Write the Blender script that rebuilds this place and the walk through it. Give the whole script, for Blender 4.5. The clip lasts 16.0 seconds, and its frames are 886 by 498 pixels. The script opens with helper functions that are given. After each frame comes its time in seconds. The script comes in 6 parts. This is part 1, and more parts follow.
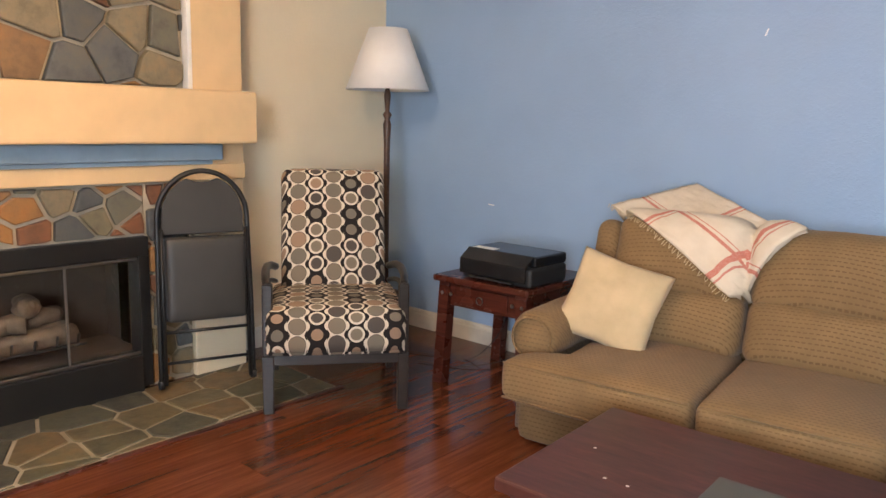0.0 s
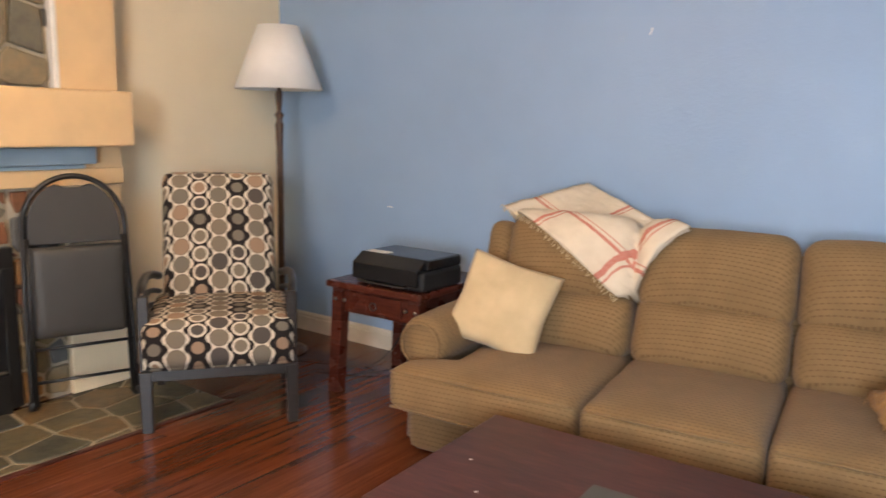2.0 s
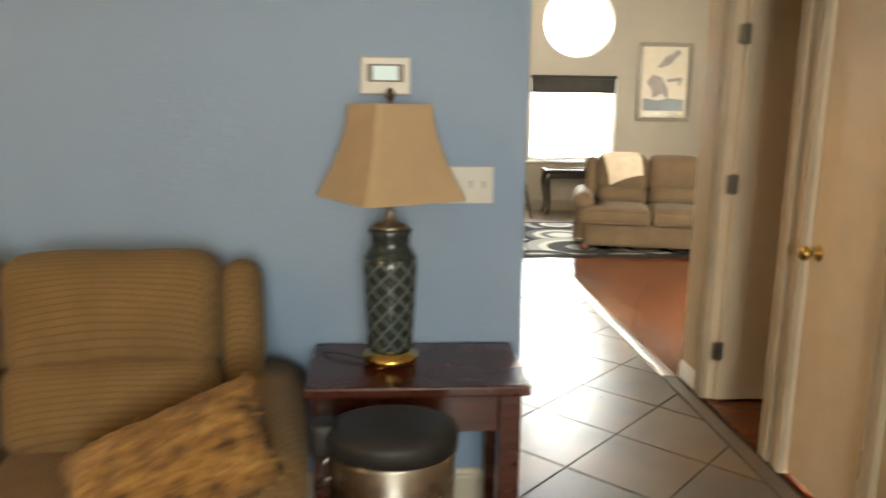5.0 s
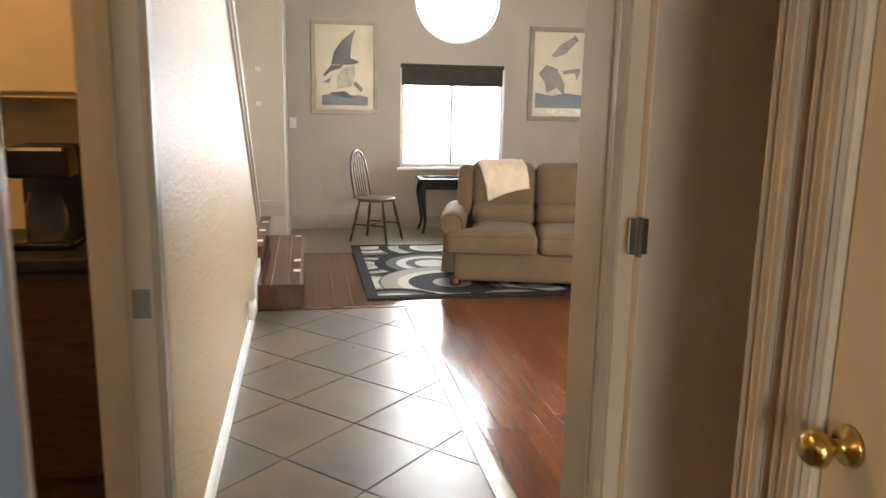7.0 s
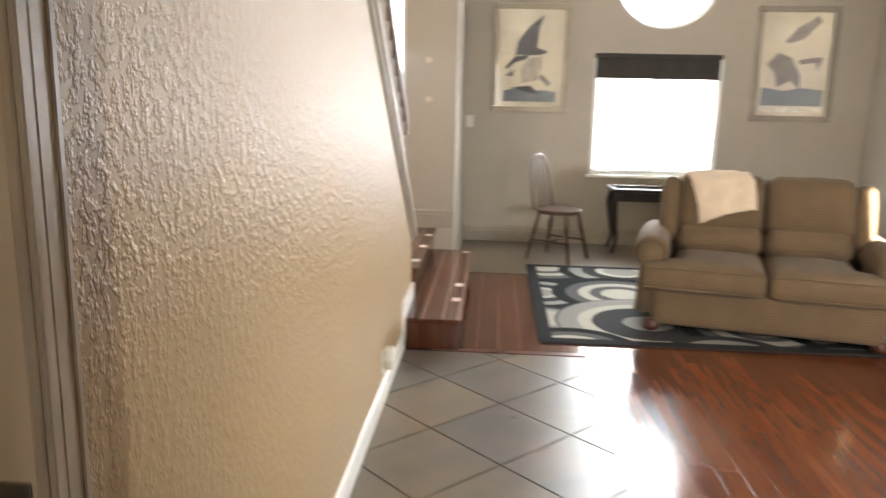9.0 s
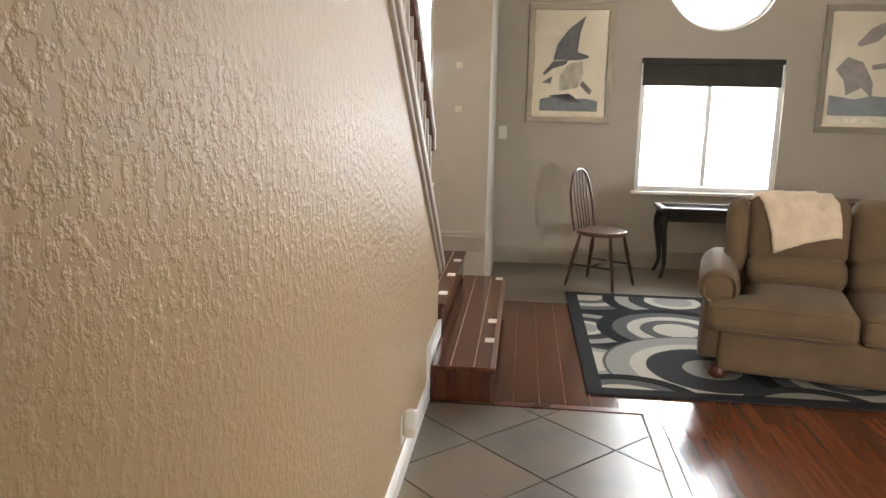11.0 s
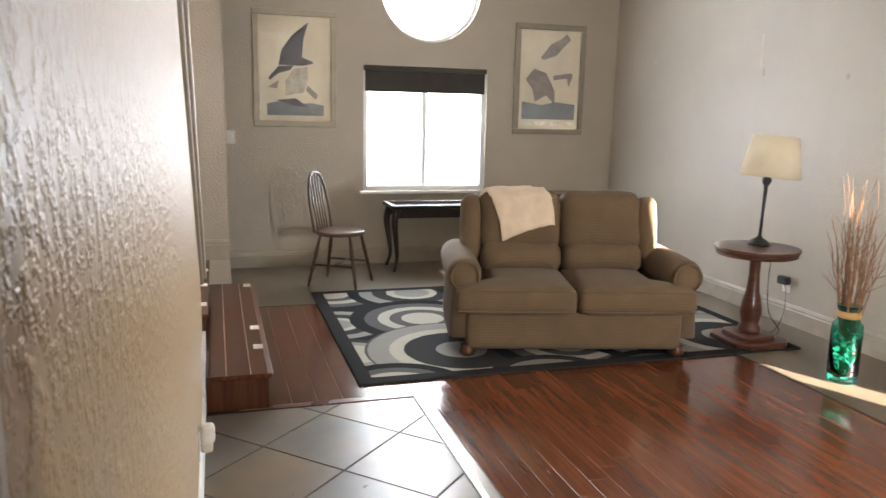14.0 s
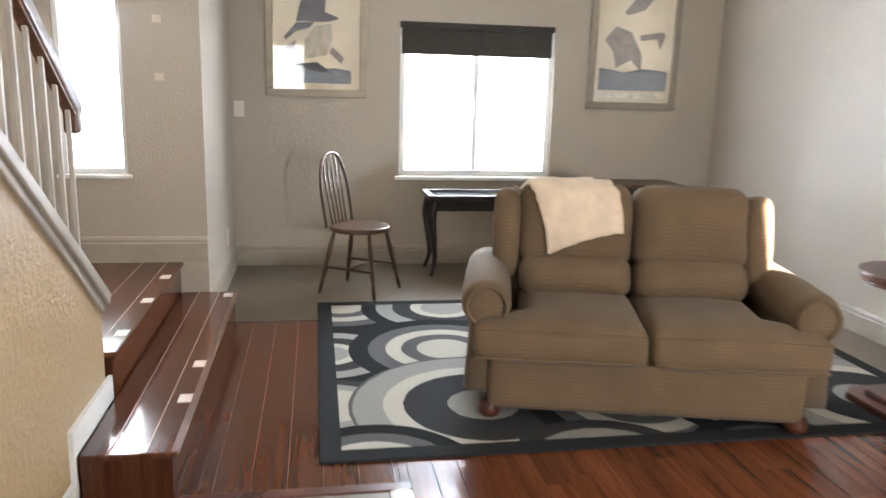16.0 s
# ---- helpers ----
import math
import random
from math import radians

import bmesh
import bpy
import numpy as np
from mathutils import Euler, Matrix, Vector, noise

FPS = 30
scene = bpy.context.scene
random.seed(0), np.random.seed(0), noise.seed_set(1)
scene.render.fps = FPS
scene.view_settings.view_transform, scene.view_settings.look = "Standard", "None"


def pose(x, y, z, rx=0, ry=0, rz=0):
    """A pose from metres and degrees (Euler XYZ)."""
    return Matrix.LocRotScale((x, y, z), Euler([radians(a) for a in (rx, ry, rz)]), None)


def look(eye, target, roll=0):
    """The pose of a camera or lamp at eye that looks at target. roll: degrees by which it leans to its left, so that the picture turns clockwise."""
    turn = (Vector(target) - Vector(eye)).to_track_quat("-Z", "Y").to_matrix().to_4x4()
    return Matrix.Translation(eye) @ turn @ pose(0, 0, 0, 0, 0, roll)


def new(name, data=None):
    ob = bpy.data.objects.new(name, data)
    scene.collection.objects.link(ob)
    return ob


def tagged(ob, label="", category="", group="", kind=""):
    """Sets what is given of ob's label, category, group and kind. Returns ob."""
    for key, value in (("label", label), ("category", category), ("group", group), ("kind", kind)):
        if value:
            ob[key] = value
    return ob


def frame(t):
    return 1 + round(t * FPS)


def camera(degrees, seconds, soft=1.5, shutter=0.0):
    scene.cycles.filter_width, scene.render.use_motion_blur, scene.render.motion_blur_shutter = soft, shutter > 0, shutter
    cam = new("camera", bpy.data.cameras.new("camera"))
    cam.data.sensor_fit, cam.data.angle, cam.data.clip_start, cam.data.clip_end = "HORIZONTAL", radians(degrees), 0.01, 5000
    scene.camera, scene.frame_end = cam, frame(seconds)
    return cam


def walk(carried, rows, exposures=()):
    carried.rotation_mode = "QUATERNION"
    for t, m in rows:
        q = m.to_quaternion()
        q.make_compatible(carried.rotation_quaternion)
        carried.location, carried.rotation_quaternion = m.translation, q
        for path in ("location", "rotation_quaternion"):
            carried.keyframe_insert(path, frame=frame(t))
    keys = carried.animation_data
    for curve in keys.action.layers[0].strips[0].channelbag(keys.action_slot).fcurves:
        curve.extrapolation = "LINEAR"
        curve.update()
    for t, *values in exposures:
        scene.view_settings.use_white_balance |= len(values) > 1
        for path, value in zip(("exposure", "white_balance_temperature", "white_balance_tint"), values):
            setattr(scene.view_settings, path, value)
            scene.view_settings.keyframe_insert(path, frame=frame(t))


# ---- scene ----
cam = camera(61.2, 16.0, shutter=0.5)
METRES, EYE, TILT, LEAN, TURN = 8.0, 1.5, 0.0, 0.0, 39.6
PATH = [
    (0, (0.036, -0.149, 1.434), (-1.266, 1.333, 1.103), 1.4),
    (0.5, (0.063, -0.119, 1.436), (-1.245, 1.357, 1.102), 1.3),
    (1, (0.068, -0.081, 1.422), (-1.241, 1.394, 1.09), 1.1),
    (1.5, (0.118, 0.017, 1.436), (-1.159, 1.52, 1.103), 1.1),
    (2, (0.118, 0.059, 1.441), (-1.039, 1.657, 1.113), 1.1),
    (2.5, (0.105, 0.005, 1.419), (-0.832, 1.743, 1.106), 0.9),
    (3, (0.145, 0.073, 1.476), (-0.544, 1.921, 1.146), 0.6),
    (3.5, (0.243, 0.215, 1.526), (-0.32, 2.101, 1.167), 0.5),
    (4, (0.377, 0.354, 1.545), (-0.095, 2.26, 1.161), 0.4),
    (4.5, (0.6, 0.644, 1.523), (0.34, 2.592, 1.15), 0.0),
    (5, (0.717, 1.036, 1.486), (0.856, 2.993, 1.099), 0.8),
    (5.2, (0.818, 1.221, 1.488), (1.036, 3.171, 1.101), 0.7),
    (7.3, (1.617, 2.966, 1.426), (1.975, 4.896, 1.044), 1.1),
    (7.5, (1.653, 3.045, 1.433), (2.004, 4.977, 1.051), 1.2),
    (8, (1.68, 3.276, 1.419), (1.97, 5.217, 1.037), 1.7),
    (8.5, (1.663, 3.56, 1.42), (1.808, 5.516, 1.028), 1.7),
    (9, (1.685, 3.875, 1.419), (1.554, 5.831, 1.02), 1.2),
    (9.2, (1.682, 4.006, 1.434), (1.451, 5.952, 1.033), 1.0),
    (11.3, (1.575, 4.522, 1.42), (1.388, 6.479, 1.049), 1.3),
    (11.5, (1.528, 4.529, 1.411), (1.379, 6.489, 1.046), 1.4),
    (12, (1.436, 4.508, 1.44), (1.442, 6.475, 1.077), 1.4),
    (12.5, (1.406, 4.44, 1.443), (1.563, 6.402, 1.084), 1.3),
    (13, (1.327, 4.412, 1.423), (1.596, 6.363, 1.065), 1.3),
    (13.5, (1.279, 4.382, 1.447), (1.717, 6.304, 1.088), 1.4),
    (14, (1.284, 4.388, 1.447), (1.859, 6.272, 1.087), 1.3),
    (14.5, (1.418, 4.449, 1.426), (2.021, 6.319, 1.054), 1.2),
    (15, (1.657, 4.666, 1.424), (2.258, 6.533, 1.035), 1.4),
    (15.5, (1.8, 5.084, 1.396), (2.306, 6.975, 0.989), 1.7),
    (16, (1.976, 5.562, 1.377), (2.309, 7.489, 0.957), 1.6),
]
# the clip's camera opens up on the dark living room, closes towards the bright far room, and shifts its white balance
EXPOSURES = [(0.0, 5.17, 6350, 13), (1.5, 5.17, 6350, 13), (2.5, 5.15, 6800, 13), (3.0, 5.05, 7300, 13), (3.5, 4.9, 9000, 15), (4.5, 4.55, 9000, 10), (5.0, 4.45, 8700, 5), (5.2, 4.45, 8700, 5), (7.3, 4.05, 7900, 11), (9.0, 4.0, 7900, 11), (11.3, 3.55, 8000, 11), (14.5, 3.7, 7500, 12), (16.0, 3.95, 7200, 11)]
walk(cam, [(t, look(eye, target, roll)) for t, eye, target, roll in PATH], EXPOSURES)

# ---- light ----
world = bpy.data.worlds.new("sky")
scene.world = world
world.use_nodes = True
wn = world.node_tree
sky = wn.nodes.new("ShaderNodeTexSky")
sky.sky_type = "NISHITA"
sky.sun_disc = False
sky.sun_elevation, sky.sun_rotation = radians(24), radians(157)
wn.links.new(sky.outputs["Color"], wn.nodes["Background"].inputs["Color"])
wn.nodes["Background"].inputs["Strength"].default_value = 0.008


def lamp(name, kind, m, power, colour, size=None, size_y=None, angle=None):
    data = bpy.data.lights.new(name, kind)
    data.energy, data.color = power, colour
    if kind == "AREA":
        data.shape = "RECTANGLE"
        data.size, data.size_y = size, size_y or size
    elif kind == "SUN":
        data.angle = angle
    elif size:
        data.shadow_soft_size = size
    ob = new(name, data)
    ob.matrix_world = m
    return ob


sun = lamp("sun", "SUN", look((5.2 + 0.39 * 4, 6.2 - 0.92 * 4, 1.8), (5.2, 6.2, 0.0)), 5.0, (0.94, 0.95, 1.0), angle=radians(0.6))
# blue skylight through the windows of the far room
DAY = (0.67, 0.83, 1.1)
lamp("window_daylight", "AREA", look((3.22, 11.44, 1.25), (3.22, 8.0, 0.6)), 5.0, DAY, 1.15, 1.0)
lamp("round_window_daylight", "AREA", look((3.245, 11.44, 2.57), (3.4, 7.5, 0.6)), 2.6, DAY, 0.85)
lamp("stair_window_daylight", "AREA", look((0.8, 10.0, 1.6), (1.3, 8.0, 0.5)), 1.0, DAY, 0.3, 1.3)
# small unseen lamp, added to throw the spindle chair's shadow and fill the room
lamp("front_door_daylight", "AREA", look((3.75, 5.02, 1.25), (2.3, 10.8, 0.8)), 6.6, (0.76, 0.84, 0.96), 0.1, 0.2)
# the window behind the camera, and an added unseen lamp for the warm light
lamp("living_window_daylight", "AREA", look((1.0, -2.4, 1.55), (0.6, 3.6, 1.2)), 6.6, (0.8, 0.9, 1.0), 1.4, 1.5)
lamp("living_ceiling_lamp", "POINT", pose(-1.9, 0.8, 2.4), 2.2, (1.0, 0.66, 0.36), 0.12)
lamp("kitchen_ceiling_lamp", "POINT", pose(0.2, 4.6, 2.3), 1.3, (1.0, 0.62, 0.3), 0.1)



# ---- materials ----
def nodes_of(name):
    m = bpy.data.materials.new(name)
    m.use_nodes = True
    t = m.node_tree
    return m, t, t.nodes["Principled BSDF"]


def link(t, a, b):
    t.links.new(a, b)


def val(t, x):
    n = t.nodes.new("ShaderNodeValue")
    n.outputs[0].default_value = x
    return n.outputs[0]


def math_node(t, op, a, b=None, c=None):
    n = t.nodes.new("ShaderNodeMath")
    n.operation = op
    for i, v in enumerate((a, b, c)):
        if v is None:
            continue
        if isinstance(v, (int, float)):
            n.inputs[i].default_value = v
        else:
            t.links.new(v, n.inputs[i])
    return n.outputs[0]


def coords(t, kind="Object"):
    return t.nodes.new("ShaderNodeTexCoord").outputs[kind]


def mapped(t, vec, scale=(1, 1, 1), rot=(0, 0, 0), loc=(0, 0, 0)):
    n = t.nodes.new("ShaderNodeMapping")
    n.inputs["Scale"].default_value, n.inputs["Rotation"].default_value, n.inputs["Location"].default_value = scale, rot, loc
    t.links.new(vec, n.inputs["Vector"])
    return n.outputs[0]


def noise_node(t, vec, scale, detail=4, rough=0.55):
    n = t.nodes.new("ShaderNodeTexNoise")
    n.inputs["Scale"].default_value, n.inputs["Detail"].default_value, n.inputs["Roughness"].default_value = scale, detail, rough
    t.links.new(vec, n.inputs["Vector"])
    return n.outputs["Fac"]


def ramp(t, fac, stops, smooth=True):
    n = t.nodes.new("ShaderNodeValToRGB")
    e = n.color_ramp.elements
    n.color_ramp.interpolation = "LINEAR" if smooth else "CONSTANT"
    while len(e) < len(stops):
        e.new(0.5)
    for el, (p, c) in zip(e, stops):
        el.position, el.color = p, (*c, 1)
    t.links.new(fac, n.inputs[0])
    return n.outputs[0]


def mix(t, fac, a, b, mode="MIX"):
    n = t.nodes.new("ShaderNodeMix")
    n.data_type, n.blend_type = "RGBA", mode
    if isinstance(fac, (int, float)):
        n.inputs["Factor"].default_value = fac
    else:
        t.links.new(fac, n.inputs["Factor"])
    for sock, v in ((n.inputs[6], a), (n.inputs[7], b)):
        if isinstance(v, tuple):
            sock.default_value = (*v, 1)
        else:
            t.links.new(v, sock)
    return n.outputs[2]


def bump(t, p, height, strength=0.2, dist=0.01):
    n = t.nodes.new("ShaderNodeBump")
    n.inputs["Strength"].default_value, n.inputs["Distance"].default_value = strength, dist
    t.links.new(height, n.inputs["Height"])
    t.links.new(n.outputs[0], p.inputs["Normal"])
    return n


def shade(c, k):
    return tuple(min(1.0, v * k) for v in c)


def plain(name, c, rough=0.6, metal=0.0, vary=0.12, scale=6, bumps=0.05, grain=220, spec=0.5):
    """A painted, moulded or metal surface with soft stains and fine grain."""
    m, t, p = nodes_of(name)
    o = coords(t)
    n1 = noise_node(t, o, scale, 5)
    link(t, ramp(t, n1, [(0.3, shade(c, 1 - vary)), (0.7, shade(c, 1 + vary))]), p.inputs["Base Color"])
    n2 = noise_node(t, o, grain, 2)
    link(t, math_node(t, "MULTIPLY_ADD", n1, 0.15, rough - 0.07), p.inputs["Roughness"])
    p.inputs["Metallic"].default_value = metal
    p.inputs["Specular IOR Level"].default_value = spec
    bump(t, p, n2, bumps, 0.004)
    return m


def textured_wall(name, c, rough=0.55, peel=0.35, size=70, spec=0.5):
    """Rolled wall paint over an orange-peel plaster."""
    m, t, p = nodes_of(name)
    o = coords(t)
    big = noise_node(t, o, 1.3, 4)
    fine = noise_node(t, o, size, 3, 0.6)
    splat = ramp(t, fine, [(0.46, (0, 0, 0)), (0.62, (1, 1, 1))])
    scuff = noise_node(t, mapped(t, o, (3, 3, 9)), 3.0, 6, 0.65)
    col = ramp(t, big, [(0.3, shade(c, 0.94)), (0.7, shade(c, 1.05))])
    link(t, mix(t, ramp(t, scuff, [(0.62, (0, 0, 0)), (0.8, (0.16, 0.16, 0.16))]), col, shade(c, 0.8)), p.inputs["Base Color"])
    link(t, math_node(t, "MULTIPLY_ADD", big, 0.2, rough - 0.1), p.inputs["Roughness"])
    p.inputs["Specular IOR Level"].default_value = spec
    bump(t, p, splat, peel, 0.006)
    return m


def laminate(name, along="y", tone=1.0):
    """Red-brown strand laminate with dark streaks, a gloss coat and light wear."""
    m, t, p = nodes_of(name)
    g = t.nodes.new("ShaderNodeNewGeometry").outputs["Position"]
    rnd = t.nodes.new("ShaderNodeObjectInfo").outputs["Random"]
    isl = t.nodes.new("ShaderNodeNewGeometry").outputs["Random Per Island"]
    shift = math_node(t, "ADD", math_node(t, "MULTIPLY", rnd, 31.0), math_node(t, "MULTIPLY", isl, 57.0))
    comb = t.nodes.new("ShaderNodeCombineXYZ")
    link(t, shift, comb.inputs[0])
    link(t, shift, comb.inputs[2])
    vec = t.nodes.new("ShaderNodeVectorMath")
    link(t, g, vec.inputs[0])
    link(t, comb.outputs[0], vec.inputs[1])
    s = (34, 1.6, 1) if along == "y" else (1.6, 34, 1)
    streak = noise_node(t, mapped(t, vec.outputs[0], s), 1.0, 8, 0.7)
    s2 = (9, 0.8, 1) if along == "y" else (0.8, 9, 1)
    broad = noise_node(t, mapped(t, vec.outputs[0], s2), 1.0, 4, 0.6)
    a = ramp(t, streak, [(0.25, (0.075, 0.02, 0.009)), (0.4, (0.115, 0.032, 0.014)), (0.55, (0.16, 0.048, 0.02)), (0.66, (0.19, 0.062, 0.026)), (0.82, (0.24, 0.09, 0.04))])
    b = ramp(t, broad, [(0.3, (0.65, 0.6, 0.58)), (0.6, (1.0, 1.0, 1.0))])
    grain = mix(t, 1.0, a, b, "MULTIPLY")
    k = math_node(t, "MULTIPLY_ADD", math_node(t, "FRACT", shift), 0.3 * tone, 0.85 * tone)
    cc = t.nodes.new("ShaderNodeCombineXYZ")
    for i in range(3):
        link(t, k, cc.inputs[i])
    link(t, mix(t, 1.0, grain, cc.outputs[0], "MULTIPLY"), p.inputs["Base Color"])
    dust = noise_node(t, g, 5, 6, 0.7)
    link(t, math_node(t, "MULTIPLY_ADD", dust, 0.12, 0.1), p.inputs["Roughness"])
    bump(t, p, streak, 0.02, 0.002)
    return m


def stone(name, cols, rough=0.6, rel=0.5, fine=8):
    """Slate of several colours, one to each stone, with clefts."""
    m, t, p = nodes_of(name)
    rnd = t.nodes.new("ShaderNodeObjectInfo").outputs["Random"]
    isl = t.nodes.new("ShaderNodeNewGeometry").outputs["Random Per Island"]
    pick = math_node(t, "FRACT", math_node(t, "ADD", math_node(t, "MULTIPLY", rnd, 7.3), isl))
    g = t.nodes.new("ShaderNodeNewGeometry").outputs["Position"]
    base = ramp(t, pick, [(i / len(cols), c) for i, c in enumerate(cols)], False)
    n1 = noise_node(t, g, 7 if fine > 4 else 3.2, fine, 0.65 if fine > 4 else 0.5)
    n2 = noise_node(t, g, 38 if fine > 4 else 12, 5, 0.6)
    tint = ramp(t, n1, [(0.3, (0.55, 0.55, 0.58)), (0.5, (1, 1, 1)), (0.72, (1.35, 1.15, 0.9))] if fine > 4 else [(0.28, (0.78, 0.8, 0.85)), (0.5, (1, 1, 1)), (0.72, (1.22, 1.09, 0.95))])
    link(t, mix(t, 1.0, base, tint, "MULTIPLY"), p.inputs["Base Color"])
    link(t, math_node(t, "MULTIPLY_ADD", n2, 0.3 if rel else 0.12, rough - (0.15 if rel else 0.06)), p.inputs["Roughness"])
    if rel:
        bump(t, p, math_node(t, "ADD", n1, math_node(t, "MULTIPLY", n2, 0.4)), rel, 0.012)
    return m


def upholstery(name, c, dark, pitch=0.022, rough=0.9):
    """Chenille cloth: rows of short raised dashes with dark gaps between them."""
    m, t, p = nodes_of(name)
    o = coords(t)
    sep = t.nodes.new("ShaderNodeSeparateXYZ")
    link(t, o, sep.inputs[0])
    x, y, z = sep.outputs
    v = math_node(t, "ADD", y, z)
    row = math_node(t, "DIVIDE", v, pitch)
    odd = math_node(t, "MULTIPLY", math_node(t, "FLOOR", row), 0.5)
    u = math_node(t, "FRACT", math_node(t, "ADD", math_node(t, "DIVIDE", x, pitch * 1.15), odd))
    w = math_node(t, "FRACT", row)
    du = math_node(t, "ABSOLUTE", math_node(t, "SUBTRACT", u, 0.5))
    dw = math_node(t, "ABSOLUTE", math_node(t, "SUBTRACT", w, 0.5))
    dash = math_node(t, "MULTIPLY", math_node(t, "LESS_THAN", du, 0.34), math_node(t, "LESS_THAN", dw, 0.13))
    n1 = noise_node(t, o, 5, 5, 0.6)
    n2 = noise_node(t, o, 260, 2)
    base = ramp(t, n1, [(0.3, shade(c, 0.85)), (0.7, shade(c, 1.12))])
    link(t, mix(t, math_node(t, "MULTIPLY", dash, math_node(t, "MULTIPLY_ADD", n1, 0.9, 0.2)), base, dark), p.inputs["Base Color"])
    p.inputs["Roughness"].default_value = rough
    p.inputs["Sheen Weight"].default_value = 0.1
    p.inputs["Specular IOR Level"].default_value = 0.2
    h = math_node(t, "SUBTRACT", math_node(t, "MULTIPLY", n2, 0.5), dash)
    bump(t, p, h, 0.35, 0.004)
    return m


def soft_cloth(name, c, vary=0.1, fold=9, rough=0.9):
    m, t, p = nodes_of(name)
    o = coords(t)
    n1 = noise_node(t, o, fold, 4)
    n2 = noise_node(t, o, 320, 2)
    link(t, ramp(t, n1, [(0.3, shade(c, 1 - vary)), (0.7, shade(c, 1 + vary))]), p.inputs["Base Color"])
    p.inputs["Roughness"].default_value = rough
    p.inputs["Sheen Weight"].default_value = 0.2
    p.inputs["Specular IOR Level"].default_value = 0.2
    bump(t, p, math_node(t, "ADD", n1, math_node(t, "MULTIPLY", n2, 0.15)), 0.3, 0.01)
    return m


def dark_wood(name, c, rough=0.35, axis=(3, 3, 30)):
    m, t, p = nodes_of(name)
    o = coords(t)
    n = noise_node(t, mapped(t, o, axis), 2.0, 7, 0.65)
    n2 = noise_node(t, o, 3, 4)
    col = ramp(t, n, [(0.3, shade(c, 0.55)), (0.55, c), (0.75, shade(c, 1.5))])
    link(t, mix(t, 1.0, col, ramp(t, n2, [(0.3, (0.8, 0.8, 0.8)), (0.7, (1.1, 1.05, 1.0))]), "MULTIPLY"), p.inputs["Base Color"])
    link(t, math_node(t, "MULTIPLY_ADD", n2, 0.2, rough - 0.1), p.inputs["Roughness"])
    bump(t, p, n, 0.08, 0.003)
    return m


def glow(name, c, strength):
    m, t, p = nodes_of(name)
    p.inputs["Base Color"].default_value = (*c, 1)
    p.inputs["Emission Color"].default_value = (*c, 1)
    p.inputs["Emission Strength"].default_value = strength
    return m


def glass(name, c=(1, 1, 1), rough=0.02):
    m, t, p = nodes_of(name)
    p.inputs["Base Color"].default_value = (*c, 1)
    p.inputs["Transmission Weight"].default_value = 1.0
    p.inputs["Roughness"].default_value = rough
    p.inputs["IOR"].default_value = 1.45
    return m


BLUE = textured_wall("blue_wall_paint", (0.285, 0.41, 0.59), 0.5, 0.12, 60)
CREAM = textured_wall("cream_wall_paint", (0.82, 0.69, 0.48), 0.55, 0.12, 60)
HALL = textured_wall("beige_hall_plaster", (0.425, 0.295, 0.16), 0.45, 0.34, 42, 0.34)
HALL_SMOOTH = textured_wall("beige_hall_paint", (0.5, 0.4, 0.28), 0.5, 0.1, 60, 0.35)
TAUPE = textured_wall("taupe_wall_paint", (0.44, 0.385, 0.315), 0.42, 0.2, 60)
WHITE_CEIL = textured_wall("white_ceiling_paint", (0.78, 0.76, 0.72), 0.8, 0.3, 40)
TRIM_TAUPE = plain("taupe_trim_paint", (0.36, 0.31, 0.25), 0.45)
TRIM_CREAM = plain("cream_trim_paint", (0.62, 0.56, 0.46), 0.4)
TRIM_WHITE = plain("white_trim_paint", (0.78, 0.76, 0.72), 0.4)
CASING = plain("beige_casing_paint", (0.5, 0.43, 0.34), 0.38)
DOOR_PAINT = plain("cream_door_paint", (0.7, 0.6, 0.48), 0.42, vary=0.05)
MANTEL = plain("tan_mantel_paint", (0.74, 0.52, 0.28), 0.5, vary=0.06)
BLUE_TRIM = plain("blue_grey_trim_paint", (0.26, 0.36, 0.44), 0.45)
WOOD_Y = laminate("red_laminate_lengthwise", "y")
WOOD_X = laminate("red_laminate_crosswise", "x")
STAIR_WOOD = laminate("dark_stair_laminate", "y", 0.62)
GROUT = plain("pale_grout", (0.42, 0.37, 0.28), 0.9, bumps=0.3, grain=120)
DARK_GROUT = plain("dark_grout", (0.05, 0.045, 0.04), 0.9)
SEAM = plain("dark_floor_seam", (0.03, 0.012, 0.008), 0.7)
SLATE = stone("flagstone_slate", [(0.11, 0.1, 0.06), (0.17, 0.12, 0.06), (0.09, 0.09, 0.065), (0.15, 0.125, 0.07), (0.075, 0.075, 0.06)], 0.5, 0.35)
WALL_STONE = stone("fireplace_stone", [(0.15, 0.14, 0.1), (0.2, 0.085, 0.04), (0.11, 0.115, 0.11), (0.3, 0.15, 0.05), (0.2, 0.17, 0.1), (0.09, 0.095, 0.09), (0.22, 0.13, 0.06), (0.22, 0.18, 0.11)], 0.65, 0.5)
TILE = stone("grey_brown_floor_tile", [(0.145, 0.124, 0.106), (0.168, 0.136, 0.106), (0.15, 0.126, 0.106), (0.175, 0.138, 0.103), (0.14, 0.122, 0.107)], 0.3, 0, 3)
SOFA = upholstery("tan_chenille", (0.235, 0.145, 0.066), (0.125, 0.073, 0.032), 0.021)
LOVE = upholstery("beige_chenille", (0.158, 0.104, 0.06), (0.115, 0.074, 0.042), 0.017)
PILLOW = soft_cloth("cream_cotton", (0.56, 0.43, 0.255))
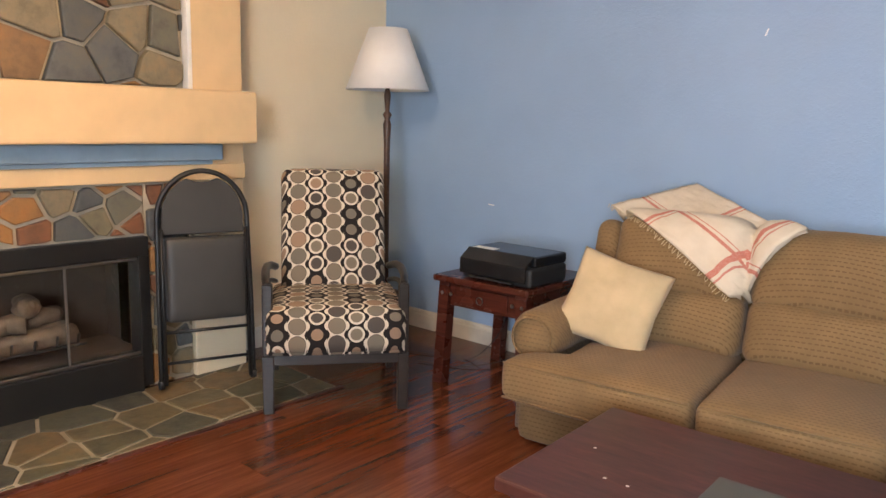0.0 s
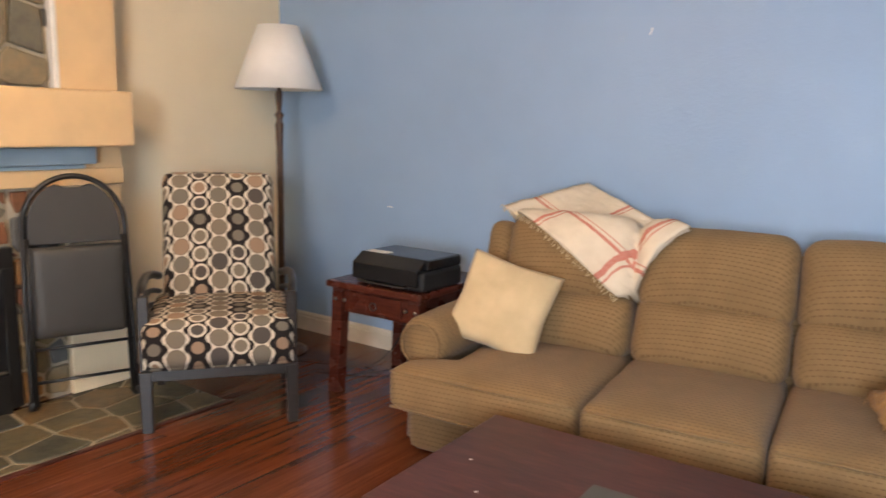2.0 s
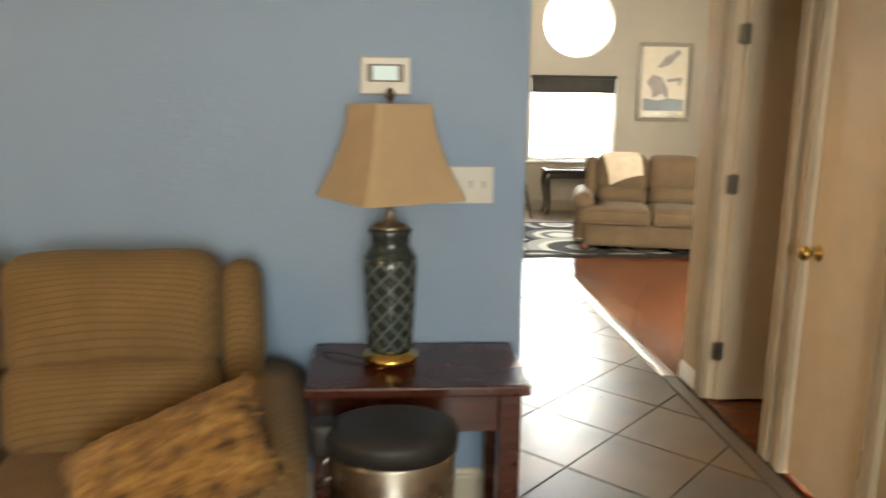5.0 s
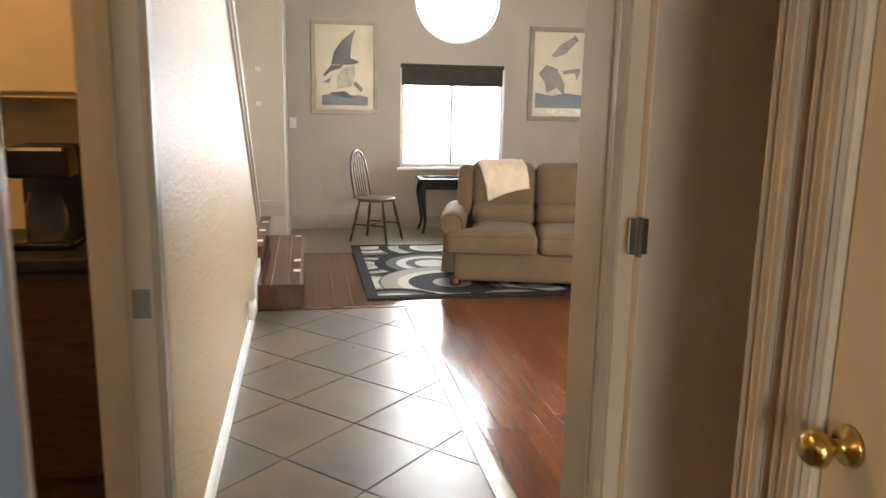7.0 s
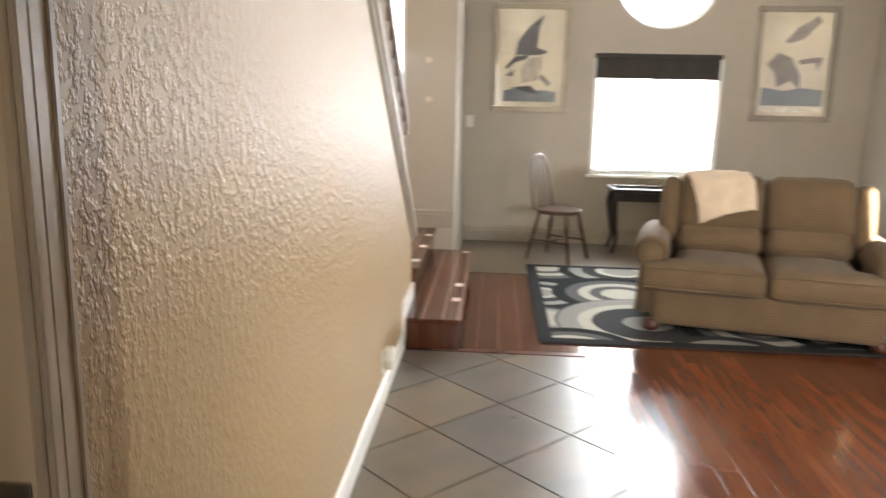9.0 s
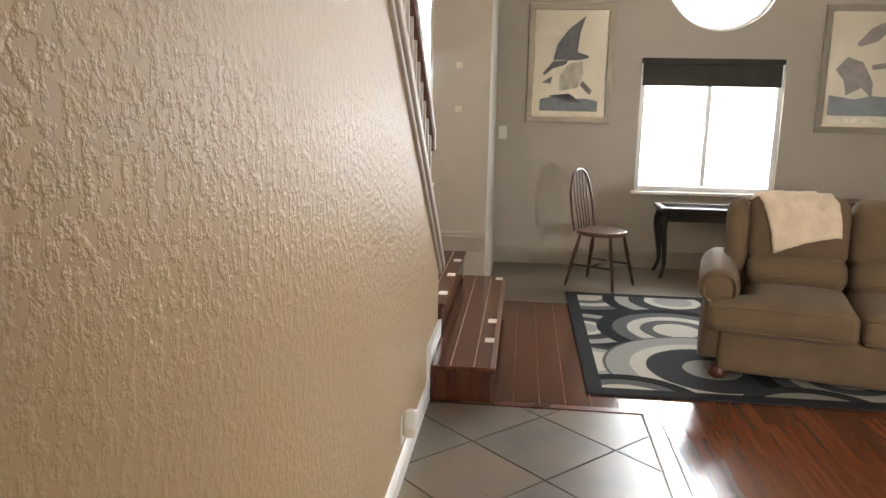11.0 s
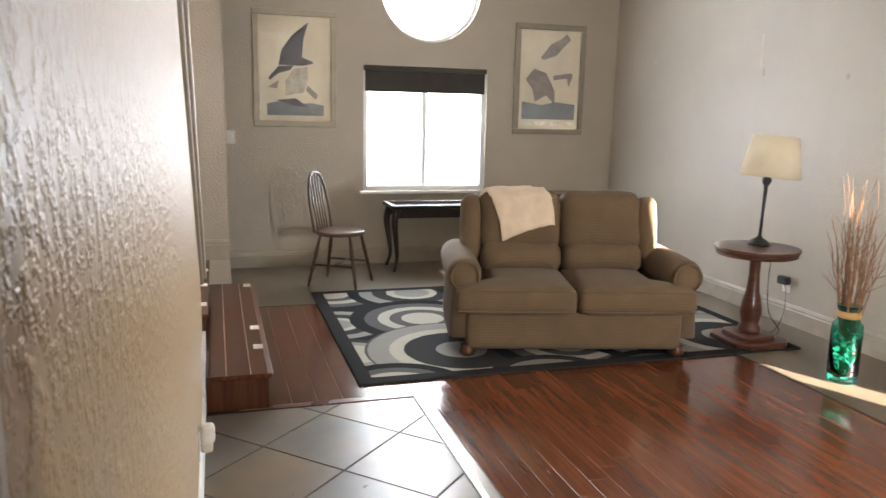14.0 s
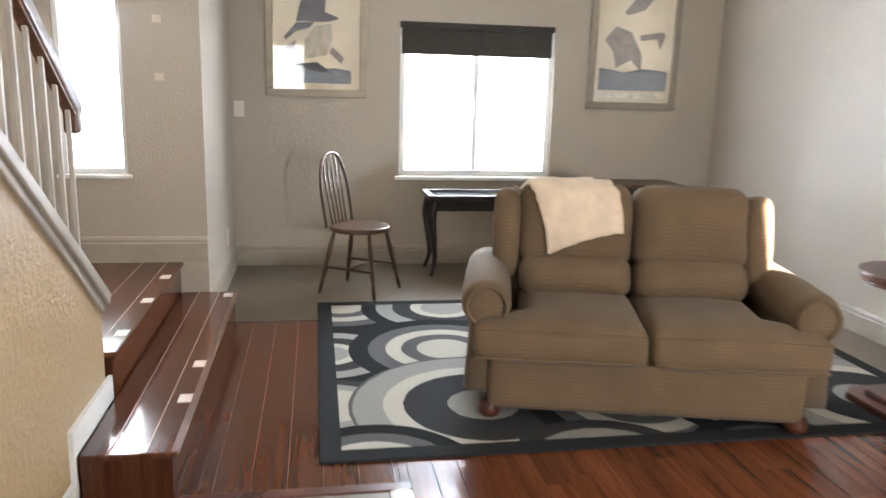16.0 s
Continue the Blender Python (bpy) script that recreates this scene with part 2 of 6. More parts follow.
THROW = soft_cloth("pale_fleece", (0.7, 0.56, 0.42))
BLACK_METAL = plain("black_enamel", (0.012, 0.012, 0.012), 0.38, spec=0.5)
BLACK_PLASTIC = plain("black_plastic", (0.012, 0.012, 0.013), 0.22)
BLACK_MATTE = plain("black_matte_plastic", (0.02, 0.02, 0.02), 0.5)
VINYL = plain("black_vinyl", (0.042, 0.04, 0.036), 0.46, bumps=0.2, grain=150)
ESPRESSO = dark_wood("espresso_wood", (0.022, 0.017, 0.015), 0.35)
CHERRY = dark_wood("cherry_wood", (0.09, 0.022, 0.013), 0.28)
MAHOGANY = dark_wood("mahogany_wood", (0.085, 0.026, 0.014), 0.34)
JOINT = plain("pale_joint_line", (0.3, 0.22, 0.17), 0.4)
RAIL_WOOD = dark_wood("reddish_rail_wood", (0.15, 0.07, 0.04), 0.35)
BALUSTER = plain("pale_taupe_baluster_paint", (0.4, 0.36, 0.31), 0.4)
WALNUT = dark_wood("walnut_wood", (0.08, 0.038, 0.02), 0.38)
TABLE_TOP = dark_wood("worn_red_brown_wood", (0.085, 0.028, 0.022), 0.42, (3, 14, 3))
SHADE_WHITE = soft_cloth("white_lamp_shade", (0.82, 0.79, 0.74), 0.03)
SHADE_TAN = soft_cloth("tan_silk_shade", (0.95, 0.74, 0.5), 0.04)
SHADE_CREAM = soft_cloth("cream_lamp_shade", (0.78, 0.68, 0.5), 0.03)
BRASS = plain("brass", (0.62, 0.42, 0.14), 0.22, 1.0, bumps=0.02)
STEEL = plain("brushed_steel", (0.55, 0.52, 0.48), 0.26, 1.0, bumps=0.03)
NICKEL = plain("dull_nickel", (0.3, 0.28, 0.25), 0.35, 1.0)
WHITE_PLASTIC = plain("white_plastic", (0.75, 0.72, 0.66), 0.35, vary=0.03)
FIREBRICK = plain("sooty_firebrick", (0.06, 0.042, 0.026), 0.9, bumps=0.4, grain=60)
LOG = plain("ceramic_log", (0.12, 0.085, 0.052), 0.9, vary=0.4, scale=14, bumps=0.5, grain=40)
WINDOW_WHITE = plain("white_window_vinyl", (0.75, 0.75, 0.73), 0.4, vary=0.03)
BLIND = soft_cloth("dark_roller_blind", (0.06, 0.055, 0.05))
CLEAR = glass("window_glass")
TEAL = glass("teal_glass", (0.05, 0.75, 0.6), 0.04)
SKY_GLOW = glow("bright_outdoors", (0.86, 0.95, 1.04), 0.8)
TWIG = plain("dry_willow_twig", (0.24, 0.12, 0.055), 0.8, vary=0.3, scale=30)
CORD = plain("black_cord", (0.02, 0.02, 0.02), 0.5)


# ---- mesh tools ----
def finish(name, bm, material, smooth):
    me = bpy.data.meshes.new(name)
    bm.normal_update()
    bm.to_mesh(me)
    bm.free()
    for mt in material if isinstance(material, (list, tuple)) else [material]:
        me.materials.append(mt)
    if smooth:
        for poly in me.polygons:
            poly.use_smooth = True
    return me


def part(name, bm, material, parent=None, label="", m=None, smooth=False):
    """Link a bmesh as one mesh object under a thing or a part."""
    ob = new(name, finish(name, bm, material, smooth))
    ob.parent = parent
    if m is not None:
        ob.matrix_basis = m
    return tagged(ob, label)


def thing(name, m, label, category, group="", kind=""):
    ob = new(name)
    ob.empty_display_size = 0.1
    ob.matrix_basis = m
    return tagged(ob, label, category, group, kind)


def structure(name, bm, material, label, category, smooth=False):
    return tagged(part(name, bm, material, smooth=smooth), label, category, kind="structure")


def box(x0, x1, y0, y1, z0, z1, bevel=0.0, bm=None, seg=2):
    own = bmesh.new()
    bmesh.ops.create_cube(own, size=1)
    for v in own.verts:
        v.co = Vector(((x0 + x1) / 2 + v.co.x * (x1 - x0), (y0 + y1) / 2 + v.co.y * (y1 - y0), (z0 + z1) / 2 + v.co.z * (z1 - z0)))
    if bevel:
        bmesh.ops.bevel(own, geom=own.edges[:], offset=bevel, segments=seg, affect="EDGES", profile=0.5)
    return join(bm, own) if bm else own


def join(bm, other):
    me = bpy.data.meshes.new("tmp")
    other.to_mesh(me)
    other.free()
    bm.from_mesh(me)
    bpy.data.meshes.remove(me)
    return bm


def moved(bm, m):
    bm.transform(m)
    return bm


def lathe(profile, n=28, bm=None, hollow=False):
    """A turned body from (radius, height) pairs."""
    own = bmesh.new()
    rings = []
    for r, z in profile:
        rings.append([own.verts.new((r * math.cos(2 * math.pi * i / n), r * math.sin(2 * math.pi * i / n), z)) for i in range(n)])
    for a, b in zip(rings, rings[1:]):
        for i in range(n):
            own.faces.new((a[i], a[(i + 1) % n], b[(i + 1) % n], b[i]))
    if hollow:
        for i in range(n):
            own.faces.new((rings[-1][i], rings[-1][(i + 1) % n], rings[0][(i + 1) % n], rings[0][i]))
    else:
        if profile[0][0] > 1e-4:
            own.faces.new(rings[0][::-1])
        if profile[-1][0] > 1e-4:
            own.faces.new(rings[-1])
    bmesh.ops.recalc_face_normals(own, faces=own.faces[:])
    return join(bm, own) if bm else own


def tube(points, radius, n=8, bm=None, taper=1.0):
    """A round rod along a line of points."""
    own = bmesh.new()
    pts = [Vector(p) for p in points]
    rings = []
    up = Vector((0.13, 0.27, 0.95))
    for i, p in enumerate(pts):
        d = (pts[min(i + 1, len(pts) - 1)] - pts[max(i - 1, 0)]).normalized()
        a = d.cross(up)
        if a.length < 0.05:
            a = d.cross(Vector((1, 0, 0)))
        a.normalize()
        b = d.cross(a)
        r = radius[i] if isinstance(radius, list) else radius * (1 + (taper - 1) * i / (len(pts) - 1))
        rings.append([own.verts.new(p + r * (math.cos(2 * math.pi * k / n) * a + math.sin(2 * math.pi * k / n) * b)) for k in range(n)])
    for a, b in zip(rings, rings[1:]):
        for k in range(n):
            own.faces.new((a[k], a[(k + 1) % n], b[(k + 1) % n], b[k]))
    own.faces.new(rings[0][::-1])
    own.faces.new(rings[-1])
    return join(bm, own) if bm else own


def smooth_line(pts, steps=8):
    """A Catmull-Rom line through the points."""
    p = [Vector(q) for q in pts]
    p = [2 * p[0] - p[1]] + p + [2 * p[-1] - p[-2]]
    out = []
    for i in range(1, len(p) - 2):
        for s in range(steps):
            u = s / steps
            out.append(0.5 * (2 * p[i] + (p[i + 1] - p[i - 1]) * u + (2 * p[i - 1] - 5 * p[i] + 4 * p[i + 1] - p[i + 2]) * u * u + (3 * p[i] - p[i - 1] - 3 * p[i + 1] + p[i + 2]) * u ** 3))
    out.append(p[-2])
    return out


def pad(w, d, h, r, puff=(0, 0, 0), cuts=14, wrinkle=0.006, seed=0.0, bend=None):
    """A stuffed cushion w x d x h about its centre, with round edges of radius r, faces that swell by puff and soft dents."""
    bm = bmesh.new()
    bmesh.ops.create_cube(bm, size=2)
    bmesh.ops.subdivide_edges(bm, edges=bm.edges[:], cuts=cuts, use_grid_fill=True)
    half = Vector((w / 2, d / 2, h / 2))
    for v in bm.verts:
        q = Vector((math.sin(c * math.pi / 2) for c in v.co))
        g = Vector((q[i] * half[i] for i in range(3)))
        inner = Vector((max(-(half[i] - r), min(half[i] - r, g[i])) for i in range(3)))
        out = g - inner
        if out.length > 1e-6:
            g = inner + out.normalized() * min(r, out.length * 1.0 if out.length < r else r)
        x, y, z = (g[i] / half[i] for i in range(3))
        g.x += puff[0] * x * (1 - y * y) * (1 - z * z)
        g.y += puff[1] * y * (1 - x * x) * (1 - z * z)
        g.z += puff[2] * z * (1 - x ** 4) * (1 - y ** 4)
        if wrinkle:
            k = noise.noise(g * 7 + Vector((seed, seed * 2, 0)))
            g += (g.normalized()) * wrinkle * k
        if bend:
            g = bend(g)
        v.co = g
    return bm


def prism(outline, depth, axis="y", bevel=0.0):
    """A plate cut to an outline in two axes and thick along the third, from 0 to depth."""
    bm = bmesh.new()
    put = {"y": lambda a, b, c: (a, c, b), "x": lambda a, b, c: (c, a, b), "z": lambda a, b, c: (a, b, c)}[axis]
    lo = [bm.verts.new(put(a, b, 0)) for a, b in outline]
    hi = [bm.verts.new(put(a, b, depth)) for a, b in outline]
    n = len(outline)
    bm.faces.new(lo)
    bm.faces.new(hi[::-1])
    for i in range(n):
        bm.faces.new((lo[i], hi[i], hi[(i + 1) % n], lo[(i + 1) % n]))
    bmesh.ops.recalc_face_normals(bm, faces=bm.faces[:])
    if bevel:
        bmesh.ops.bevel(bm, geom=bm.edges[:], offset=bevel, segments=2, affect="EDGES", profile=0.5)
    return bm


def wall_with_holes(x0, x1, z0, z1, holes, thick):
    """A wall panel in x and z with rectangular holes, from y = 0 to thick."""
    xs = sorted({x0, x1, *(h[0] for h in holes), *(h[1] for h in holes)})
    zs = sorted({z0, z1, *(h[2] for h in holes), *(h[3] for h in holes)})
    bm = bmesh.new()
    solid = lambda i, k: 0 <= i < len(xs) - 1 and 0 <= k < len(zs) - 1 and not any(
        h[0] - 1e-6 <= xs[i] and xs[i + 1] <= h[1] + 1e-6 and h[2] - 1e-6 <= zs[k] and zs[k + 1] <= h[3] + 1e-6 for h in holes)
    quad = lambda *c: bm.faces.new([bm.verts.new(q) for q in c])
    for i in range(len(xs) - 1):
        for k in range(len(zs) - 1):
            if not solid(i, k):
                continue
            a, b, c, d = xs[i], xs[i + 1], zs[k], zs[k + 1]
            quad((a, 0, c), (b, 0, c), (b, 0, d), (a, 0, d))
            quad((b, thick, c), (a, thick, c), (a, thick, d), (b, thick, d))
            if not solid(i - 1, k):
                quad((a, thick, c), (a, 0, c), (a, 0, d), (a, thick, d))
            if not solid(i + 1, k):
                quad((b, 0, c), (b, thick, c), (b, thick, d), (b, 0, d))
            if not solid(i, k - 1):
                quad((a, thick, c), (b, thick, c), (b, 0, c), (a, 0, c))
            if not solid(i, k + 1):
                quad((a, 0, d), (b, 0, d), (b, thick, d), (a, thick, d))
    bmesh.ops.remove_doubles(bm, verts=bm.verts[:], dist=1e-5)
    return bm


def clip_poly(poly, n, c):
    """The part of a convex polygon where n . p <= c."""
    out = []
    for i, p in enumerate(poly):
        q = poly[(i + 1) % len(poly)]
        dp, dq = n[0] * p[0] + n[1] * p[1] - c, n[0] * q[0] + n[1] * q[1] - c
        if dp <= 0:
            out.append(p)
        if dp * dq < 0:
            k = dp / (dp - dq)
            out.append((p[0] + k * (q[0] - p[0]), p[1] + k * (q[1] - p[1])))
    return out


def clip_rect(poly, x0, x1, y0, y1):
    for n, c in (((-1, 0), -x0), ((1, 0), x1), ((0, -1), -y0), ((0, 1), y1)):
        poly = clip_poly(poly, n, c)
    return poly


def inset(poly, gap):
    """A convex polygon drawn in by gap."""
    area = sum(p[0] * q[1] - q[0] * p[1] for p, q in zip(poly, poly[1:] + poly[:1]))
    if area < 0:
        poly = poly[::-1]
    out = list(poly)
    for p, q in zip(poly, poly[1:] + poly[:1]):
        d = math.hypot(q[0] - p[0], q[1] - p[1])
        if d < 1e-6:
            continue
        n = ((q[1] - p[1]) / d, -(q[0] - p[0]) / d)
        out = clip_poly(out, n, n[0] * p[0] + n[1] * p[1] - gap)
        if len(out) < 3:
            return []
    return out


def cells(x0, x1, y0, y1, step, rng, jitter=0.42, hole=None):
    """Irregular stones that fill a rectangle."""
    pts = []
    nx, ny = max(1, round((x1 - x0) / step)), max(1, round((y1 - y0) / step))
    for i in range(-1, nx + 1):
        for j in range(-1, ny + 1):
            pts.append((x0 + (i + 0.5 + rng.uniform(-jitter, jitter)) * (x1 - x0) / nx, y0 + (j + 0.5 + rng.uniform(-jitter, jitter)) * (y1 - y0) / ny))
    out = []
    for p in pts:
        poly = [(x0, y0), (x1, y0), (x1, y1), (x0, y1)]
        for q in pts:
            if q is p or math.hypot(q[0] - p[0], q[1] - p[1]) > 4 * step:
                continue
            n = (q[0] - p[0], q[1] - p[1])
            poly = clip_poly(poly, n, (n[0] * (p[0] + q[0]) + n[1] * (p[1] + q[1])) / 2)
            if len(poly) < 3:
                break
        if len(poly) >= 3:
            out.append(poly)
    return out


def slab(poly, low, high, axis, edge=0.006):
    """A stone or tile with a chamfered upper edge."""
    bm = bmesh.new()
    put = {"z": lambda a, b, c: (a, b, c), "x": lambda a, b, c: (c, a, b)}[axis]
    top = inset(poly, edge) or poly
    body = [bm.verts.new(put(a, b, low)) for a, b in poly]
    rim = [bm.verts.new(put(a, b, high - edge * 0.7)) for a, b in poly]
    n = len(poly)
    for i in range(n):
        bm.faces.new((body[i], body[(i + 1) % n], rim[(i + 1) % n], rim[i]))
    if len(top) == n:
        cap = [bm.verts.new(put(a, b, high)) for a, b in top]
        for i in range(n):
            bm.faces.new((rim[i], rim[(i + 1) % n], cap[(i + 1) % n], cap[i]))
        bm.faces.new(cap)
    else:
        bm.faces.new(rim)
    bmesh.ops.recalc_face_normals(bm, faces=bm.faces[:])
    return bm


# ---- the setting ----
WEST, BLUE_Y, HALL_L, HALL_R, BACK, EAST = -3.88, 3.641, 1.19, 2.33, 11.36, 5.2
CEIL1, CEIL2 = 2.6, 4.0

floor = structure("floor", box(-4.0, 5.4, -2.7, 11.6, -0.12, -0.012), SEAM, "dark subfloor seam under red-brown laminate and tile", "floor")
structure("ceiling", box(-4.0, 2.45, -2.7, 4.9, CEIL1, CEIL1 + 0.12), WHITE_CEIL, "white textured plaster ceiling over the living room", "ceiling")
structure("ceiling", box(-2.3, 5.4, 4.78, 11.6, CEIL2, CEIL2 + 0.12), WHITE_CEIL, "white textured plaster ceiling over the far room", "ceiling")

wall_blue = structure("wall_blue", box(WEST, HALL_L, BLUE_Y, 3.77, 0, CEIL1, 0.006), BLUE, "blue-grey painted living room wall behind the sofa", "wall")
structure("wall_west", moved(wall_with_holes(-2.7, 3.77, 0, CEIL1, [(0.44, 1.72, -1, 0.82)], 0.12), pose(WEST, 0, 0, 0, 0, 90)), CREAM, "cream painted wall beside the fireplace", "wall")
south = moved(wall_with_holes(WEST - 0.12, 2.45, 0, CEIL1, [(-0.8, 2.0, 0.8, 2.3)], 0.12), pose(0, -2.7, 0))
structure("wall_south", south, CREAM, "cream painted living room wall with a wide window", "wall")

# hall: left wall, which becomes the sloping knee wall of the stairs
knee = [(3.772, 2.03), (4.62, 2.03), (4.62, 0), (8.38, 0), (8.38, 0.575), (4.83, 3.273), (3.9, 3.98), (3.772, 3.98)]
structure("wall_hall_left", moved(prism(knee, -0.13, "x"), pose(HALL_L, 0, 0)), HALL, "beige orange-peel plaster hall wall sloping down with the stairs", "wall")
right = moved(wall_with_holes(-2.7, 4.9, 0, CEIL1, [(3.3, 3.8, -1, 2.03), (3.97, 4.59, -1, 2.03)], 0.12), pose(HALL_R + 0.12, 0, 0, 0, 0, 90))
structure("wall_hall_right", right, HALL_SMOOTH, "beige textured hall wall with two narrow doorways", "wall")
closet = bmesh.new()
for b in ((2.45, 3.3, 3.78, 3.9, 0, 2.5), (2.45, 3.3, 4.61, 4.76, 0, 2.5), (3.18, 3.3, 3.9, 4.61, 0, 2.5), (2.45, 3.3, 3.78, 4.76, 2.5, 2.6)):
    box(*b, bm=closet)
structure("wall_closet", closet, HALL, "beige plaster walls of the dark closet", "wall")

# far room
back = wall_with_holes(1.36, EAST, 0, CEIL2, [(2.61, 3.82, 0.7, 1.86), (2.705, 3.785, 2.03, 3.11)], 0.16)
own = bmesh.new()
cx, cz, rr, n = 3.245, 2.57, 0.485, 48
sq, ci = [], []
for i in range(n):
    a = 2 * math.pi * i / n
    c, s = math.cos(a), math.sin(a)
    k = 0.54 / max(abs(c), abs(s))
    sq.append((cx + c * k, cz + s * k))
    ci.append((cx + c * rr, cz + s * rr))
for i in range(n):
    j = (i + 1) % n
    for y, flip in ((0, False), (0.16, True)):
        f = [own.verts.new((p[0], y, p[1])) for p in ((sq[i], sq[j], ci[j], ci[i]))]
        own.faces.new(f[::-1] if flip else f)
    own.faces.new([own.verts.new(q) for q in ((ci[i][0], 0, ci[i][1]), (ci[j][0], 0, ci[j][1]), (ci[j][0], 0.16, ci[j][1]), (ci[i][0], 0.16, ci[i][1]))])
join(back, own)
bmesh.ops.remove_doubles(back, verts=back.verts[:], dist=1e-4)
bmesh.ops.recalc_face_normals(back, faces=back.faces[:])
structure("wall_north", moved(back, pose(0, BACK, 0)), TAUPE, "taupe painted wall with a square and a round window", "wall")
# unseen openings, cut to aim the sun at the floor and loveseat wing
east = moved(wall_with_holes(4.78, BACK + 0.16, 0, CEIL2, [(5.45, 6.23, 0.1, 1.08), (5.58, 6.3, 1.68, 2.4)], 0.13), pose(EAST + 0.13, 0, 0, 0, 0, 90))
structure("wall_east", east, TAUPE, "taupe painted wall catching pale window light", "wall")
# the opening here is added out of view; no door fills it
inner = moved(wall_with_holes(HALL_R + 0.122, EAST, 0, CEIL2, [(4.0, 4.8, 0.0, 2.05)], 0.12), pose(0, 4.78, 0))
structure("wall_front", inner, TAUPE, "unseen taupe painted wall with an added opening", "wall")
structure("wall_over_hall", box(HALL_L, HALL_R + 0.12, 4.78, 4.9, CEIL1 + 0.122, CEIL2), TAUPE, "taupe wall above the hall opening", "wall")
landing_wall = moved(wall_with_holes(-0.3, 1.36, 0, CEIL2, [(0.6, 0.95, 0.86, 2.3)], 0.14), pose(0, 9.95, 0))
structure("wall_landing", landing_wall, TAUPE, "taupe wall of the stair landing with a tall window", "wall")
structure("wall_jog", box(1.22, 1.36, 10.092, BACK + 0.16, 0, CEIL2, 0.004), TAUPE, "short taupe return wall beside the landing", "wall")
structure("wall_stair_west", box(-0.42, -0.302, 3.772, 10.1, 0, CEIL2), TAUPE, "taupe wall along the stairs", "wall")


def baseboard(name, x0, y0, x1, y1, h, t, material, z=0.0, label="moulded painted baseboard"):
    """A skirting along a line, its face to the left of the way from start to end."""
    d = math.hypot(x1 - x0, y1 - y0)
    out = [(0, 0), (t, 0), (t, h * 0.72), (t * 0.75, h * 0.78), (t * 0.75, h * 0.86), (t * 0.4, h * 0.95), (0, h)]
    bm = bmesh.new()
    a = [bm.verts.new((0, p, q)) for p, q in out]
    b = [bm.verts.new((d, p, q)) for p, q in out]
    for i in range(len(out)):
        j = (i + 1) % len(out)
        bm.faces.new((a[i], b[i], b[j], a[j]))
    bm.faces.new(a)
    bm.faces.new(b[::-1])
    bmesh.ops.recalc_face_normals(bm, faces=bm.faces[:])
    moved(bm, pose(x0, y0, z, 0, 0, math.degrees(math.atan2(y1 - y0, x1 - x0))))
    return structure(name, bm, material, label, "baseboard")


baseboard("baseboard", 1.188, BLUE_Y, WEST + 0.02, BLUE_Y, 0.13, 0.016, TRIM_CREAM)
baseboard("baseboard", HALL_L, 7.92, HALL_L, 4.7, 0.1, 0.014, TRIM_WHITE, label="white baseboard along the hall wall")
baseboard("baseboard", HALL_R, 4.672, HALL_R, 4.9, 0.1, 0.014, TRIM_WHITE)
baseboard("baseboard", EAST, BACK, 1.36, BACK, 0.15, 0.018, TRIM_TAUPE, label="tall taupe baseboard under the windows")
baseboard("baseboard", EAST, 4.9, EAST, BACK, 0.15, 0.018, TRIM_TAUPE, label="tall taupe baseboard along the side wall")
baseboard("baseboard", 1.36, BACK, 1.36, 10.0, 0.15, 0.018, TRIM_TAUPE)
baseboard("baseboard", 1.36, 9.95, -0.2, 9.95, 0.15, 0.018, TRIM_TAUPE, 0.36, "tall taupe baseboard on the landing")
baseboard("baseboard", WEST, 3.62, WEST, 2.32, 0.13, 0.016, TRIM_CREAM)



# the raised white skirting where the hall wall meets the first step
structure("trim", moved(prism([(7.925, 0), (7.945, 0), (7.945, 0.18), (8.415, 0.18), (8.415, 0.275), (7.925, 0.275)], 0.016, "x"), pose(HALL_L, 0, 0)), TRIM_WHITE, "white skirting block stepping up beside the stair", "trim")


def casing(y0, y1, h, x, side, w=0.085, near=True, far=True):
    """Moulded door casing on a wall that runs along y; side is the way its face points along x."""
    for k, (a, b) in enumerate(((y0 - w, y0), (y1, y1 + w))):
        if (k == 0 and not near) or (k == 1 and not far):
            continue
        bm = bmesh.new()
        for lo, hi, t in ((0.0, 1.0, 0.012), (0.06, 0.3, 0.02), (0.36, 0.62, 0.017), (0.8, 0.94, 0.016)):
            box(x, x + side * t, a + (b - a) * lo, a + (b - a) * hi, 0, h + w, 0.002, bm, 1)
        structure("trim", bm, CASING, "beige moulded door casing", "trim")
    bm = bmesh.new()
    box(x, x + side * 0.012, y0, y1, h, h + w, 0.002, bm, 1)
    box(x, x + side * 0.02, y0, y1, h + 0.02, h + 0.045, 0.002, bm, 1)
    structure("trim", bm, CASING, "beige moulded door head casing", "trim")


casing(3.79, 4.605, 2.03, HALL_L, 1, near=False)
casing(3.97, 4.59, 2.03, HALL_R, -1, 0.08)
casing(3.3, 3.79, 2.03, HALL_R, -1, 0.075)


def jamb_set(y0, y1, x0, x1, h, t=0.018):
    bm = bmesh.new()
    box(x0, x1, y0, y0 + t, 0, h, 0.002, bm, 1)
    box(x0, x1, y1 - t, y1, 0, h, 0.002, bm, 1)
    box(x0, x1, y0 + t, y1 - t, h - t, h, 0.002, bm, 1)
    box(x0 + 0.045, x0 + 0.08, y1 - t - 0.012, y1 - t, 0, h - t, 0.001, bm, 1)
    box(x0 + 0.045, x0 + 0.08, y0 + t, y0 + t + 0.012, 0, h - t, 0.001, bm, 1)
    structure("trim", bm, DOOR_PAINT, "cream painted door jamb with stops", "trim")


